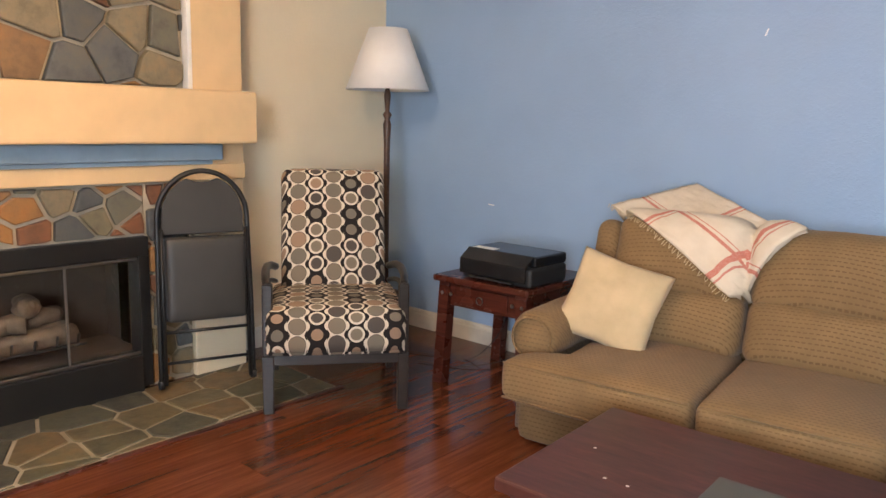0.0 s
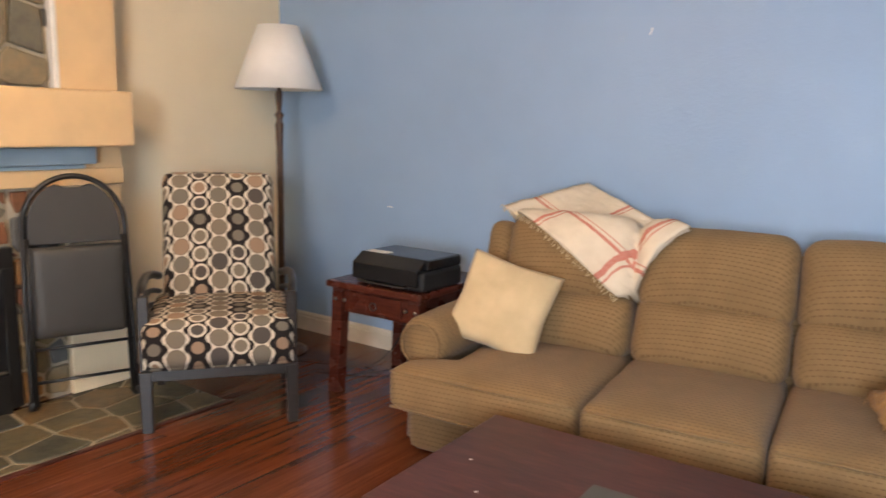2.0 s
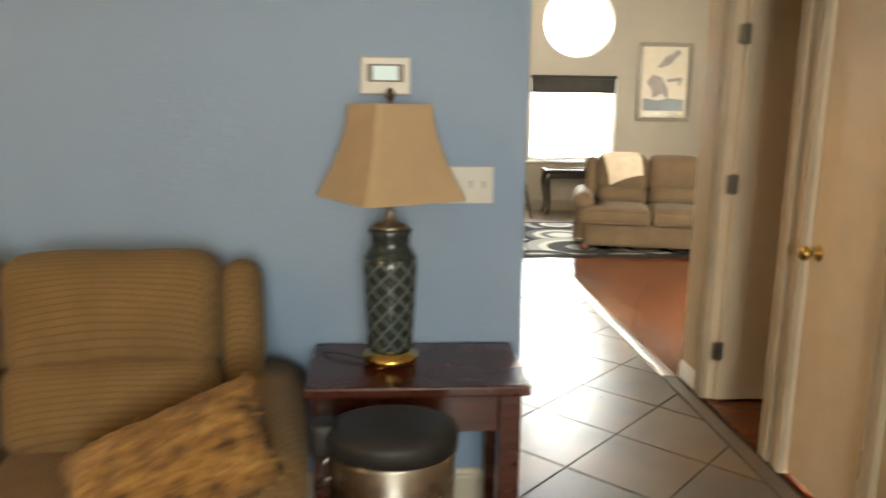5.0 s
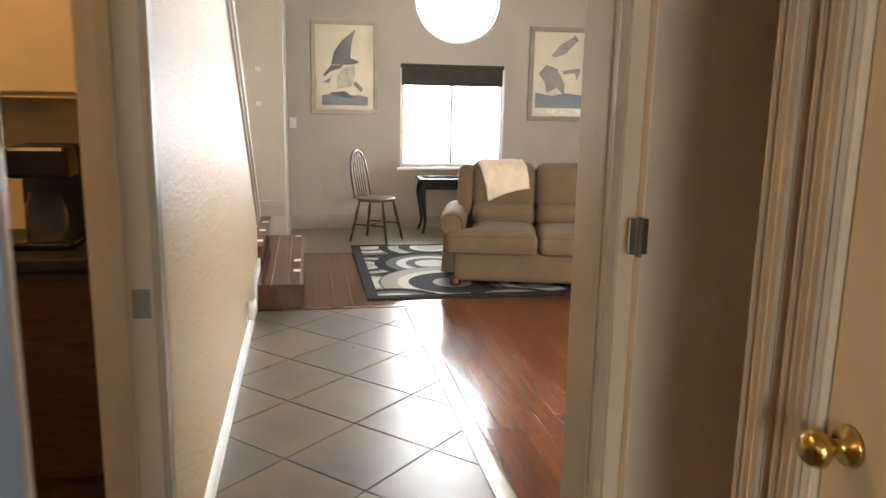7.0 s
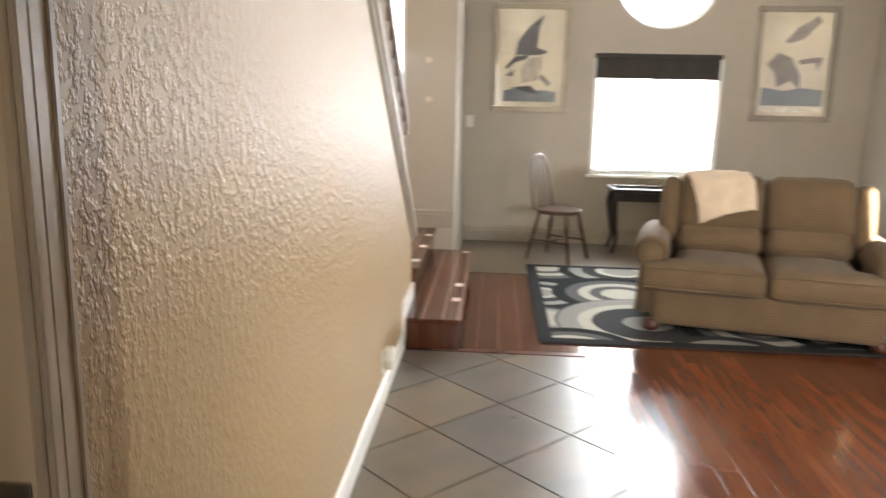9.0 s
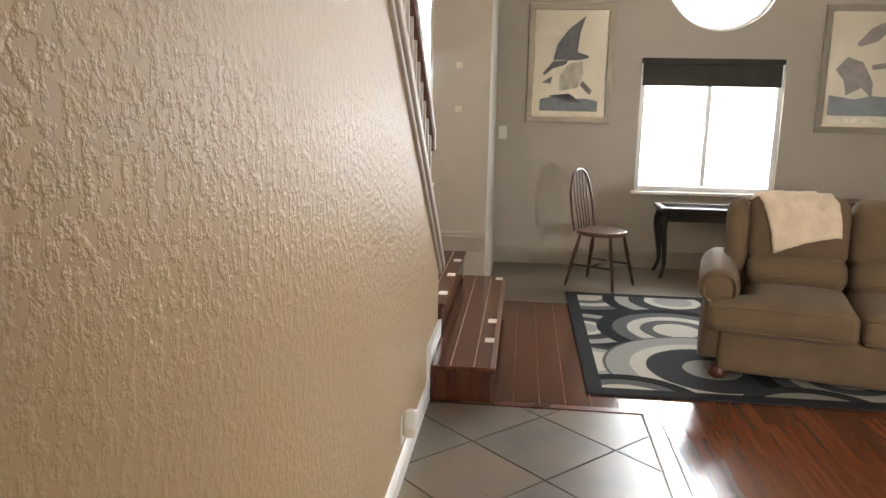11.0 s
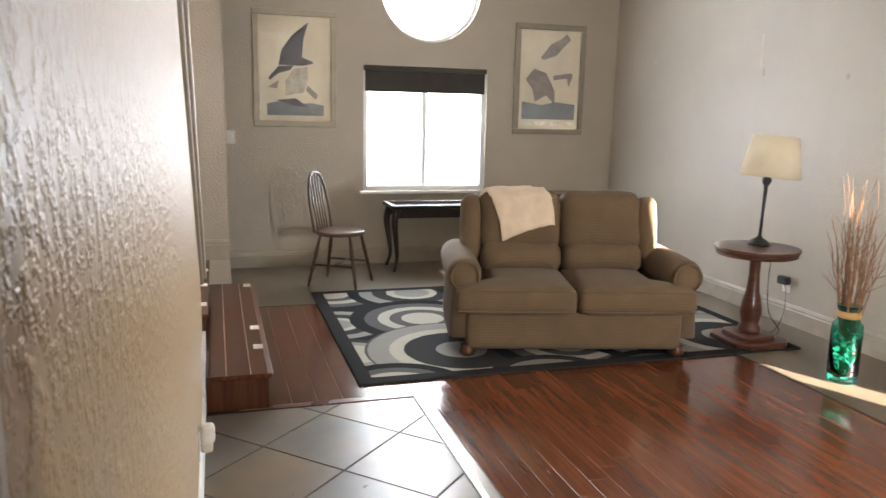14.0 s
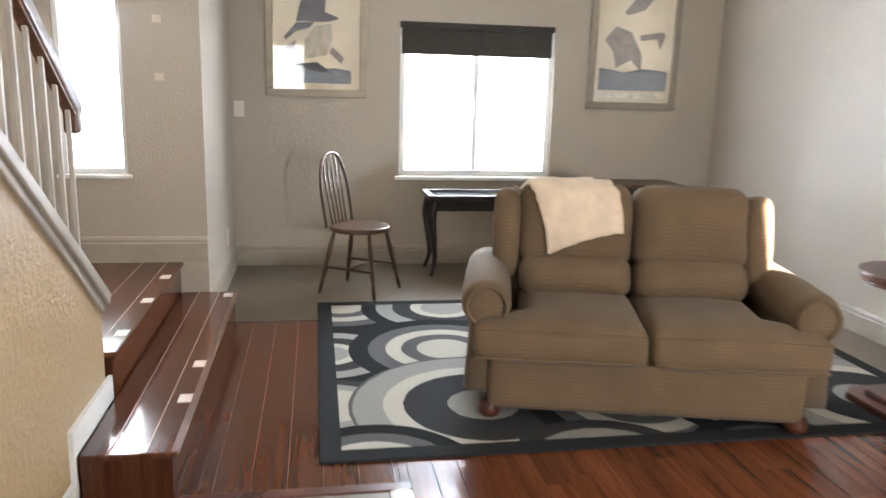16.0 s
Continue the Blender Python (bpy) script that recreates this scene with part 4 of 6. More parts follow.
def end_table(m, w, d, h, label, splay=0.03, drawer=True):
    t = thing("end_table", m, label, "end table")
    part("tabletop", box(0, w, 0, d, h - 0.035, h, 0.008), CHERRY, t)
    for x, y, sx, sy in ((0.06, 0.06, -1, -1), (w - 0.06, 0.06, 1, -1), (0.06, d - 0.06, -1, 1), (w - 0.06, d - 0.06, 1, 1)):
        table_leg("leg", 0.068, h - 0.036, t, x, y, sx * splay, sy * splay * 0.3)
    for b in ((0.095, w - 0.095, 0.04, 0.06), (0.095, w - 0.095, d - 0.06, d - 0.04)):
        part("apron", box(b[0], b[1], b[2], b[3], h - 0.165, h - 0.036, 0.003), CHERRY, t)
    for b in ((0.035, 0.055), (w - 0.055, w - 0.035)):
        part("apron", box(b[0], b[1], 0.095, d - 0.095, h - 0.165, h - 0.036, 0.003), CHERRY, t)
    if drawer:
        dr = part("drawer", box(0.14, w - 0.14, 0.028, 0.039, h - 0.15, h - 0.05, 0.004), CHERRY, t)
        ring = [(w / 2 + 0.02 * math.cos(a), 0.016, h - 0.105 + 0.02 * math.sin(a)) for a in np.linspace(0, 2 * math.pi, 17)]
        part("ring_pull", tube(ring, 0.003, 6), NICKEL, dr, "metal ring pull", smooth=True)
        for x in (0.05, 0.11, w - 0.11, w - 0.05):
            part("stud", moved(lathe([(0.0, 0.008), (0.008, 0.006), (0.011, 0)][::-1], 12), pose(x, 0.026, h - 0.1, 90)), NICKEL, t, "round metal stud", smooth=True)
    return t


end_table(pose(-2.66, 2.84, 0, 0, 0, 2), 0.62, 0.66, 0.62, "cherry wood end table with drawer beside the sofa")
end_table(pose(0.45, 3.19, 0, 0, 0, 0), 0.7, 0.43, 0.63, "dark cherry end table holding the green lamp", 0.0, False)


def coffee_table(m):
    t = thing("coffee_table", m, "low red-brown wooden coffee table, worn and specked", "coffee table")
    part("tabletop", box(0, 1.3, -0.75, 0, 0.375, 0.42, 0.008), TABLE_TOP, t)
    part("inset_panel", box(0.5, 0.86, -0.66, -0.3, 0.4185, 0.4215, 0.002), plain("grey_slate_inset", (0.08, 0.085, 0.075), 0.4), t, "grey slate inset")
    for x, y in ((0.08, -0.08), (1.22, -0.08), (0.08, -0.67), (1.22, -0.67)):
        table_leg("leg", 0.09, 0.376, t, x, y, material=TABLE_TOP)
    for b in ((0.1, 1.2, -0.1, -0.075), (0.1, 1.2, -0.675, -0.65)):
        part("apron", box(*b, 0.27, 0.376, 0.003), TABLE_TOP, t)
    rng = random.Random(4)
    for k in range(7):
        part("paint_speck", moved(lathe([(0.0, 0.0012), (0.004, 0.001), (0.006, 0)][::-1], 8), pose(rng.uniform(0.05, 1.2), rng.uniform(-0.6, -0.03), 0.4205)), TRIM_WHITE, t, "pale speck")
    return t


coffee_table(pose(-1.22, 2.25, 0, 0, 0, 2))

# ---- lamps of the living room ----


def floor_lamp(m):
    l = thing("floor_lamp", m, "floor lamp with white cone shade on a wooden pole", "floor lamp")
    part("base", lathe([(0.15, 0), (0.15, 0.015), (0.12, 0.03), (0.03, 0.045), (0.02, 0.07)], 32), WALNUT, l, smooth=True)
    part("pole", lathe([(0.02, 0.07), (0.024, 0.12), (0.02, 0.2), (0.019, 0.9), (0.02, 1.3), (0.026, 1.42), (0.016, 1.45), (0.03, 1.48), (0.014, 1.5), (0.022, 1.6), (0.012, 1.64)], 20), WALNUT, l, smooth=True)
    sh = [(0.258, 1.63), (0.262, 1.63), (0.12, 2.0), (0.116, 2.0)]
    part("shade", lathe(sh, 40, hollow=True), SHADE_WHITE, l, "white cloth cone shade", smooth=True)
    part("socket", lathe([(0.012, 1.64), (0.02, 1.66), (0.02, 1.72), (0.01, 1.74)], 16), BRASS, l)
    part("spider", tube([(-0.118, 0, 1.99), (0.118, 0, 1.99)], 0.003, 6), BRASS, l)
    return l


floor_lamp(pose(-3.4, 3.2, 0, 0, 0, 0))


def square_shade(b, t, z0, z1, cut=0.28):
    """A flared shade with cut corners."""
    bm = bmesh.new()
    rows = []
    for k in range(7):
        u = k / 6
        r = t + (b - t) * (1 - u) ** 1.7
        z = z0 + (z1 - z0) * u
        c = r * (1 - cut)
        rows.append([bm.verts.new((x, y, z)) for x, y in ((r, -c), (r, c), (c, r), (-c, r), (-r, c), (-r, -c), (-c, -r), (c, -r))])
    for a, q in zip(rows, rows[1:]):
        for j in range(8):
            bm.faces.new((a[j], a[(j + 1) % 8], q[(j + 1) % 8], q[j]))
    bmesh.ops.solidify(bm, geom=bm.faces[:], thickness=0.003)
    return bm


def ginger_jar(name):
    """Dark green glazed ceramic with a raised feather lattice."""
    m, t, p = nodes_of(name)
    o = coords(t)
    sep = t.nodes.new("ShaderNodeSeparateXYZ")
    link(t, o, sep.inputs[0])
    a = math_node(t, "MULTIPLY", math_node(t, "ARCTAN2", sep.outputs[1], sep.outputs[0]), 9 / (2 * math.pi))
    h = math_node(t, "MULTIPLY", sep.outputs[2], 17.0)
    d1 = math_node(t, "ABSOLUTE", math_node(t, "SUBTRACT", math_node(t, "FRACT", math_node(t, "ADD", a, h)), 0.5))
    d2 = math_node(t, "ABSOLUTE", math_node(t, "SUBTRACT", math_node(t, "FRACT", math_node(t, "SUBTRACT", a, h)), 0.5))
    e = math_node(t, "MINIMUM", d1, d2)
    zone = math_node(t, "MULTIPLY", math_node(t, "GREATER_THAN", sep.outputs[2], 0.06), math_node(t, "LESS_THAN", sep.outputs[2], 0.36))
    line = math_node(t, "MULTIPLY", math_node(t, "LESS_THAN", e, 0.09), zone)
    n = noise_node(t, o, 60, 3)
    base = ramp(t, n, [(0.3, (0.016, 0.025, 0.026)), (0.7, (0.045, 0.06, 0.06))])
    link(t, mix(t, line, base, (0.13, 0.165, 0.165)), p.inputs["Base Color"])
    p.inputs["Roughness"].default_value = 0.14
    bump(t, p, math_node(t, "ADD", math_node(t, "MULTIPLY", line, 1.0), math_node(t, "MULTIPLY", n, 0.3)), 0.7, 0.006)
    return m


def table_lamp(m):
    l = thing("table_lamp", m, "table lamp with dark green glazed jar and tan bell shade", "table lamp")
    foot = part("foot", lathe([(0.086, 0.012), (0.09, 0.02), (0.09, 0.035), (0.075, 0.042), (0.072, 0.05)], 32), BRASS, l, "gilt round foot", smooth=True)
    for a in range(4):
        part("claw", lathe([(0.012, 0), (0.016, 0.008), (0.01, 0.02)], 10), BRASS, foot, m=pose(0.072 * math.cos(a * 1.571 + 0.6), 0.072 * math.sin(a * 1.571 + 0.6), 0), smooth=True)
    part("jar", lathe([(0.07, 0.05), (0.074, 0.08), (0.082, 0.2), (0.088, 0.33), (0.086, 0.36), (0.07, 0.385), (0.062, 0.4), (0.064, 0.43), (0.072, 0.45), (0.066, 0.455)], 40), ginger_jar("green_glaze"), l, "dark green glazed jar", smooth=True)
    part("neck_cap", lathe([(0.066, 0.455), (0.05, 0.468), (0.018, 0.478), (0.012, 0.5), (0.012, 0.54)], 24), NICKEL, l, smooth=True)
    part("shade", square_shade(0.182, 0.1, 0.552, 0.845, 0.1), SHADE_TAN, l, "tan silk bell shade with cut corners")
    part("finial", lathe([(0.004, 0.84), (0.005, 0.852), (0.012, 0.862), (0.015, 0.874), (0.01, 0.886), (0.003, 0.894)], 16), WALNUT, l, smooth=True)
    return l


table_lamp(pose(0.715, 3.41, 0.631, 0, 0, 30))


def trash_can(m):
    c = thing("pedal_bin", m, "brushed steel pedal bin with black lid under the table", "bin")
    n = 40
    bm = bmesh.new()

    def ring(rx, ry, z):
        return [bm.verts.new((rx * math.cos(2 * math.pi * i / n), ry * math.sin(2 * math.pi * i / n), z)) for i in range(n)]
    rows = [ring(0.165, 0.135, 0.035), ring(0.17, 0.14, 0.04), ring(0.178, 0.146, 0.5), ring(0.176, 0.144, 0.505)]
    for a, b in zip(rows, rows[1:]):
        for i in range(n):
            bm.faces.new((a[i], a[(i + 1) % n], b[(i + 1) % n], b[i]))
    bm.faces.new(rows[-1])
    part("body", bm, STEEL, c, "brushed steel body", smooth=True)
    for nm, zs in (("base", ((0.17, 0.0), (0.176, 0.01), (0.17, 0.04))), ("lid", ((0.178, 0.507), (0.186, 0.512), (0.187, 0.55), (0.178, 0.566), (0.12, 0.582), (0.0, 0.586)))):
        bm = lathe(zs, n)
        for v in bm.verts:
            v.co.y *= 0.82
        part(nm, bm, BLACK_MATTE, c, smooth=True)
    part("hinge_block", pad(0.07, 0.08, 0.1, 0.02, cuts=6, wrinkle=0), BLACK_MATTE, c, m=pose(-0.19, 0, 0.535), smooth=True)
    part("handle", tube(smooth_line([(-0.17, -0.08, 0.46), (-0.2, -0.06, 0.42), (-0.205, 0.0, 0.4), (-0.2, 0.06, 0.42), (-0.17, 0.08, 0.46)], 5), 0.006, 8), STEEL, c, smooth=True)
    part("pedal", box(0.15, 0.2, -0.04, 0.04, 0.01, 0.022, 0.004), BLACK_MATTE, c)
    return c


trash_can(pose(0.72, 2.99, 0) @ Matrix.Diagonal((1, 1, 1.06, 1)))

# ---- fireplace ----
FX = -3.65
fire = thing("fireplace", pose(0, 0, 0), "stone fireplace with tan mantel beam and black metal insert", "fireplace", kind="structure")
Y0, Y1 = -0.15, 2.31
part("breast_side", box(WEST, FX, 2.0, Y1, 1.1, CEIL1, 0.004), MANTEL, fire)
part("breast_side", box(WEST, FX, Y0, 0.16, 1.1, CEIL1, 0.004), MANTEL, fire)
part("pier", box(WEST, FX - 0.002, 1.98, Y1 - 0.004, 0, 1.098, 0.006), CREAM, fire)
part("pier", box(WEST, FX - 0.002, Y0, 0.18, 0, 1.098, 0.006), CREAM, fire)
part("panel_bed", box(WEST, FX - 0.05, 0.162, 1.998, 1.1, CEIL1), GROUT, fire)
part("surround_bed", box(WEST, FX - 0.035, 1.722, 1.978, 0, 1.098), GROUT, fire)
part("surround_bed", box(WEST, FX - 0.035, 0.182, 0.438, 0, 1.098), GROUT, fire)
part("surround_bed", box(WEST, FX - 0.035, 0.44, 1.72, 0.82, 1.098), GROUT, fire)
part("panel_edge", box(FX - 0.05, FX + 0.012, 1.975, 2.0, 1.545, CEIL1, 0.003), TRIM_WHITE, fire, "white edge strip")
part("panel_edge", box(FX - 0.05, FX + 0.012, 0.16, 1.974, 1.545, 1.575, 0.003), TRIM_CREAM, fire)
beam = part("mantel", box(FX - 0.05, -3.47, -0.13, 2.285, 1.3, 1.575, 0.012), MANTEL, fire, "tan painted mantel beam")
part("mantel_trim", box(FX, -3.585, -0.05, 2.14, 1.208, 1.296, 0.008), BLUE_TRIM, fire, "blue-grey painted moulding")
part("mantel_trim", box(FX, -3.61, -0.05, 2.09, 1.185, 1.206, 0.004), BLUE_TRIM, fire)
part("frieze", box(FX, -3.63, Y0, Y1 - 0.002, 1.1, 1.184, 0.004), MANTEL, fire)
ins = part("insert_frame", box(FX - 0.1, FX + 0.012, 0.44, 1.72, 0.72, 0.82, 0.004), BLACK_METAL, fire, "black metal insert frame")
for b in ((1.66, 1.72, 0.02, 0.72), (0.44, 0.5, 0.02, 0.72)):
    part("insert_frame", box(FX - 0.1, FX + 0.012, *b, 0.004), BLACK_METAL, fire)
part("insert_base", box(FX - 0.1, FX + 0.03, 0.5, 1.66, 0.0, 0.2, 0.006), BLACK_METAL, fire)
for y in (1.3, 0.86):
    part("door_rail", box(FX - 0.012, FX - 0.002, y - 0.006, y + 0.006, 0.215, 0.715, 0.002), NICKEL, fire, "thin dull metal door edge")
for z in (0.2, 0.7):
    part("door_rail", box(FX - 0.012, FX + 0.004, 0.5, 1.66, z, z + 0.014, 0.003), NICKEL, fire)
gl = part("glass_door", box(FX - 0.03, FX - 0.025, 0.5, 1.66, 0.214, 0.718), CLEAR, fire, "clear glass doors")
gl.visible_shadow = False
fb = bmesh.new()
for b in ((WEST - 0.3, WEST - 0.28, 0.4, 1.8, 0.0, 0.9), (WEST - 0.3, FX - 0.101, 1.72, 1.74, 0, 0.82), (WEST - 0.3, FX - 0.101, 0.42, 0.44, 0, 0.82), (WEST - 0.3, FX - 0.101, 0.44, 1.72, 0.17, 0.19), (WEST - 0.3, FX - 0.101, 0.44, 1.72, 0.81, 0.83)):
    box(*b, bm=fb)
part("firebox", fb, FIREBRICK, fire, "sooty firebrick lining")
grate = part("grate", tube([(FX - 0.16, 0.75, 0.27), (FX - 0.16, 1.45, 0.27)], 0.008, 6), BLACK_METAL, fire)
for k in range(7):
    part("grate_bar", tube([(FX - 0.34, 0.78 + k * 0.105, 0.26), (FX - 0.17, 0.78 + k * 0.105, 0.26), (FX - 0.15, 0.78 + k * 0.105, 0.33)], 0.007, 6), BLACK_METAL, fire)
rng = random.Random(11)
for k, (x, y, z, a, L, r) in enumerate(((-0.22, 1.12, 0.31, 4, 0.6, 0.055), (-0.3, 1.1, 0.33, -6, 0.62, 0.06), (-0.25, 1.18, 0.41, 22, 0.42, 0.05), (-0.27, 1.02, 0.42, -30, 0.36, 0.045), (-0.25, 1.2, 0.49, 70, 0.17, 0.05))):
    pts = [(rng.uniform(-0.015, 0.015), (j / 5 - 0.5) * L, rng.uniform(-0.012, 0.012)) for j in range(6)]
    bm = tube(smooth_line(pts, 3), r, 10)
    for v in bm.verts:
        v.co += 0.012 * Vector(noise.noise_vector(v.co * 18 + Vector((k, 0, 0))))
    part("ceramic_log", bm, LOG, fire, "charred ceramic gas log", pose(FX + x, y, z, 0, 0, a), True)

# folds and cushions on the sofa
from mathutils.bvhtree import BVHTree


def surface_of(root):
    verts, faces = [], []
    for o in (root, *root.children_recursive):
        if o.type != "MESH":
            continue
        m = Matrix.Identity(4)
        p = o
        while p:
            m = p.matrix_basis @ m
            p = p.parent
        k = len(verts)
        verts += [m @ v.co for v in o.data.vertices]
        faces += [tuple(k + i for i in f.vertices) for f in o.data.polygons]
    return BVHTree.FromPolygons(verts, faces)


def draped(corners, tree, way, n=34, gap=0.012, lift=0.4, ripple=0.006, seed=0.0):
    """A cloth between four corners that falls along way onto what lies under it, with its weave in a UV layer."""
    c00, c10, c11, c01 = (Vector(c) for c in corners)
    way = Vector(way).normalized()
    bm = bmesh.new()
    uv = bm.loops.layers.uv.new("weave")
    grid, par = {}, {}
    for i in range(n + 1):
        for j in range(n + 1):
            u, v = i / n, j / n
            p = c00 * (1 - u) * (1 - v) + c10 * u * (1 - v) + c11 * u * v + c01 * (1 - u) * v
            hit = tree.ray_cast(p - way * lift, way, lift + 0.12)[0]
            if hit:
                p = hit - way * gap
            p = p - way * (ripple * (1 + noise.noise(Vector((u * 7 + seed, v * 7, 0.3)))) + ripple * noise.noise(Vector((u * 17, v * 17 + seed, 1.3))))
            w = bm.verts.new(p)
            grid[i, j], par[w] = w, (u, v)
    for _ in range(2):
        bmesh.ops.smooth_vert(bm, verts=[w for (i, j), w in grid.items() if 0 < i < n and 0 < j < n], factor=0.5, use_axis_x=True, use_axis_y=True, use_axis_z=True)
    for i in range(n):
        for j in range(n):
            f = bm.faces.new((grid[i, j], grid[i + 1, j], grid[i + 1, j + 1], grid[i, j + 1]))
            for lp in f.loops:
                lp[uv].uv = par[lp.vert]
    bmesh.ops.recalc_face_normals(bm, faces=bm.faces[:])
    bmesh.ops.solidify(bm, geom=bm.faces[:], thickness=0.006)
    return bm


def striped(name):
    """Cream woven cotton with pairs of red lines that cross."""
    m, t, p = nodes_of(name)
    sep = t.nodes.new("ShaderNodeSeparateXYZ")
    link(t, coords(t, "UV"), sep.inputs[0])
    u, v = sep.outputs[0], sep.outputs[1]
    hit = None
    for axis, at, w in ((u, 0.36, 0.022), (u, 0.415, 0.007), (v, 0.42, 0.016), (v, 0.455, 0.006), (v, 0.87, 0.018), (v, 0.905, 0.006)):
        k = math_node(t, "LESS_THAN", math_node(t, "ABSOLUTE", math_node(t, "SUBTRACT", axis, at)), w * 0.8)
        hit = k if hit is None else math_node(t, "MAXIMUM", hit, k)
    n = noise_node(t, coords(t), 240, 2)
    base = ramp(t, noise_node(t, coords(t), 6, 4), [(0.3, (0.6, 0.5, 0.37)), (0.7, (0.74, 0.64, 0.5))])
    link(t, mix(t, math_node(t, "MULTIPLY", hit, math_node(t, "MULTIPLY_ADD", n, 0.8, 0.35)), base, (0.5, 0.09, 0.06)), p.inputs["Base Color"])
    p.inputs["Roughness"].default_value = 0.95
    p.inputs["Specular IOR Level"].default_value = 0.15
    bump(t, p, n, 0.4, 0.003)
    return m


PLAID = striped("red_striped_cotton")
sofa_ob = bpy.data.objects["sofa"]
love_ob = bpy.data.objects["loveseat"]
sofa_skin, love_skin = surface_of(sofa_ob), surface_of(love_ob)
blanket = thing("throw_blanket", pose(0, 0, 0), "folded cream blanket with crossing red stripes over the sofa back", "blanket")
for k, (dz, ins_) in enumerate(((0.0, 0.02), (0.012, 0.01), (0.024, 0.0))):
    c = [(-1.83, 3.27, 1.04), (-1.5, 3.52, 1.16), (-0.855, 3.28, 0.95), (-1.125, 3.1, 0.69)]
    mid = Vector((-1.25, 3.28, 0.95))
    c = [tuple(Vector(q) + (mid - Vector(q)) * ins_) for q in c]
    part("fold", draped(c, sofa_skin, (0.12, 0.72, -0.68), 34, 0.012 + dz, seed=k * 2.0), PLAID, blanket, smooth=True)
fr = bmesh.new()
rng = random.Random(5)
for k in range(60):
    q = Vector((-1.83, 3.27, 1.04)).lerp(Vector((-1.125, 3.1, 0.69)), k / 59)
    hit = sofa_skin.ray_cast(q - Vector((0.12, 0.72, -0.68)) * 0.4, Vector((0.12, 0.72, -0.68)), 0.6)[0]
    q = (hit or q) - Vector((0.12, 0.72, -0.68)) * 0.022
    tube([q, q + Vector((rng.uniform(-0.02, 0.0), -0.004, -0.012 - rng.uniform(0, 0.012)))], 0.0022, 4, fr)
tagged(part("fringe", fr, PILLOW, blanket, "short cream fringe"), kind="stuff")

throw = thing("throw_blanket", pose(0, 0, 0), "pale peach fleece throw over the loveseat back", "blanket")
part("cloth", draped([(2.93, 9.06, 0.95), (3.3, 9.02, 0.97), (3.36, 8.78, 0.72), (3.03, 8.78, 0.67)], love_skin, (-0.1, 0.72, -0.68), 26, 0.014, 0.5, 0.008), THROW, throw, smooth=True)


def pillow(name, m, w, h, t, material, label, rough=0.0, seed=0.0):
    """A scatter cushion with pinched corners, standing in local x and z."""
    bm = bmesh.new()
    n = 26
    grid = {}
    for s in (-1, 1):
        for i in range(n + 1):
            for j in range(n + 1):
                u, v = 2 * i / n - 1, 2 * j / n - 1
                k = (1 - u * u) * (1 - v * v)
                th = t / 2 * k ** 0.42 * s
                pin = 1 - 0.07 * (1 - abs(u)) ** 1.0 * abs(v) ** 2
                pin2 = 1 - 0.07 * (1 - abs(v)) ** 1.0 * abs(u) ** 2
                edge = i in (0, n) or j in (0, n)
                if edge and s == 1:
                    continue
                p = Vector((u * w / 2 * pin2, th, v * h / 2 * pin))
                p.y += s * k * 0.012 * noise.noise(Vector((u * 2.5 + seed, v * 2.5, s)))
                if rough:
                    p += rough * Vector(noise.noise_vector(Vector((u * 9 + seed, v * 9, s * 2)))) + rough * 0.6 * Vector(noise.noise_vector(Vector((u * 22, v * 22, s))))
                grid[s, i, j] = bm.verts.new(p)
    get = lambda s, i, j: grid.get((s, i, j)) or grid[-1, i, j]
    for s in (-1, 1):
        for i in range(n):
            for j in range(n):
                f = [get(s, i, j), get(s, i + 1, j), get(s, i + 1, j + 1), get(s, i, j + 1)]
                bm.faces.new(f if s < 0 else f[::-1])
    bmesh.ops.recalc_face_normals(bm, faces=bm.faces[:])
    ob = part(name, bm, material, m=m, smooth=True)
    return tagged(ob, label, "pillow")


def frame_of(centre, right_, up):
    x = Vector(right_).normalized()
    z = Vector(up)
    z = (z - x * z.dot(x)).normalized()
    y = z.cross(x)
    return Matrix.Translation(centre) @ Matrix((x, y, z)).transposed().to_4x4()


pillow("cushion", frame_of((-1.565, 2.845, 0.652), (0.39, 0.09, -0.1), (0.17, 0.185, 0.27)), 0.43, 0.41, 0.13, PILLOW, "plain cream cotton cushion leaning on the sofa arm")


def fur(name):
    m, t, p = nodes_of(name)
    o = coords(t)
    n1 = noise_node(t, mapped(t, o, (7, 7, 18)), 1.6, 6, 0.65)
    n2 = noise_node(t, o, 160, 3)
    link(t, ramp(t, n1, [(0.3, (0.07, 0.028, 0.007)), (0.42, (0.26, 0.12, 0.027)), (0.55, (0.4, 0.2, 0.05)), (0.72, (0.6, 0.36, 0.12))]), p.inputs["Base Color"])
    p.inputs["Roughness"].default_value = 0.7
    p.inputs["Sheen Weight"].default_value = 0.2
    bump(t, p, math_node(t, "ADD", n1, math_node(t, "MULTIPLY", n2, 0.4)), 0.8, 0.02)
    return m


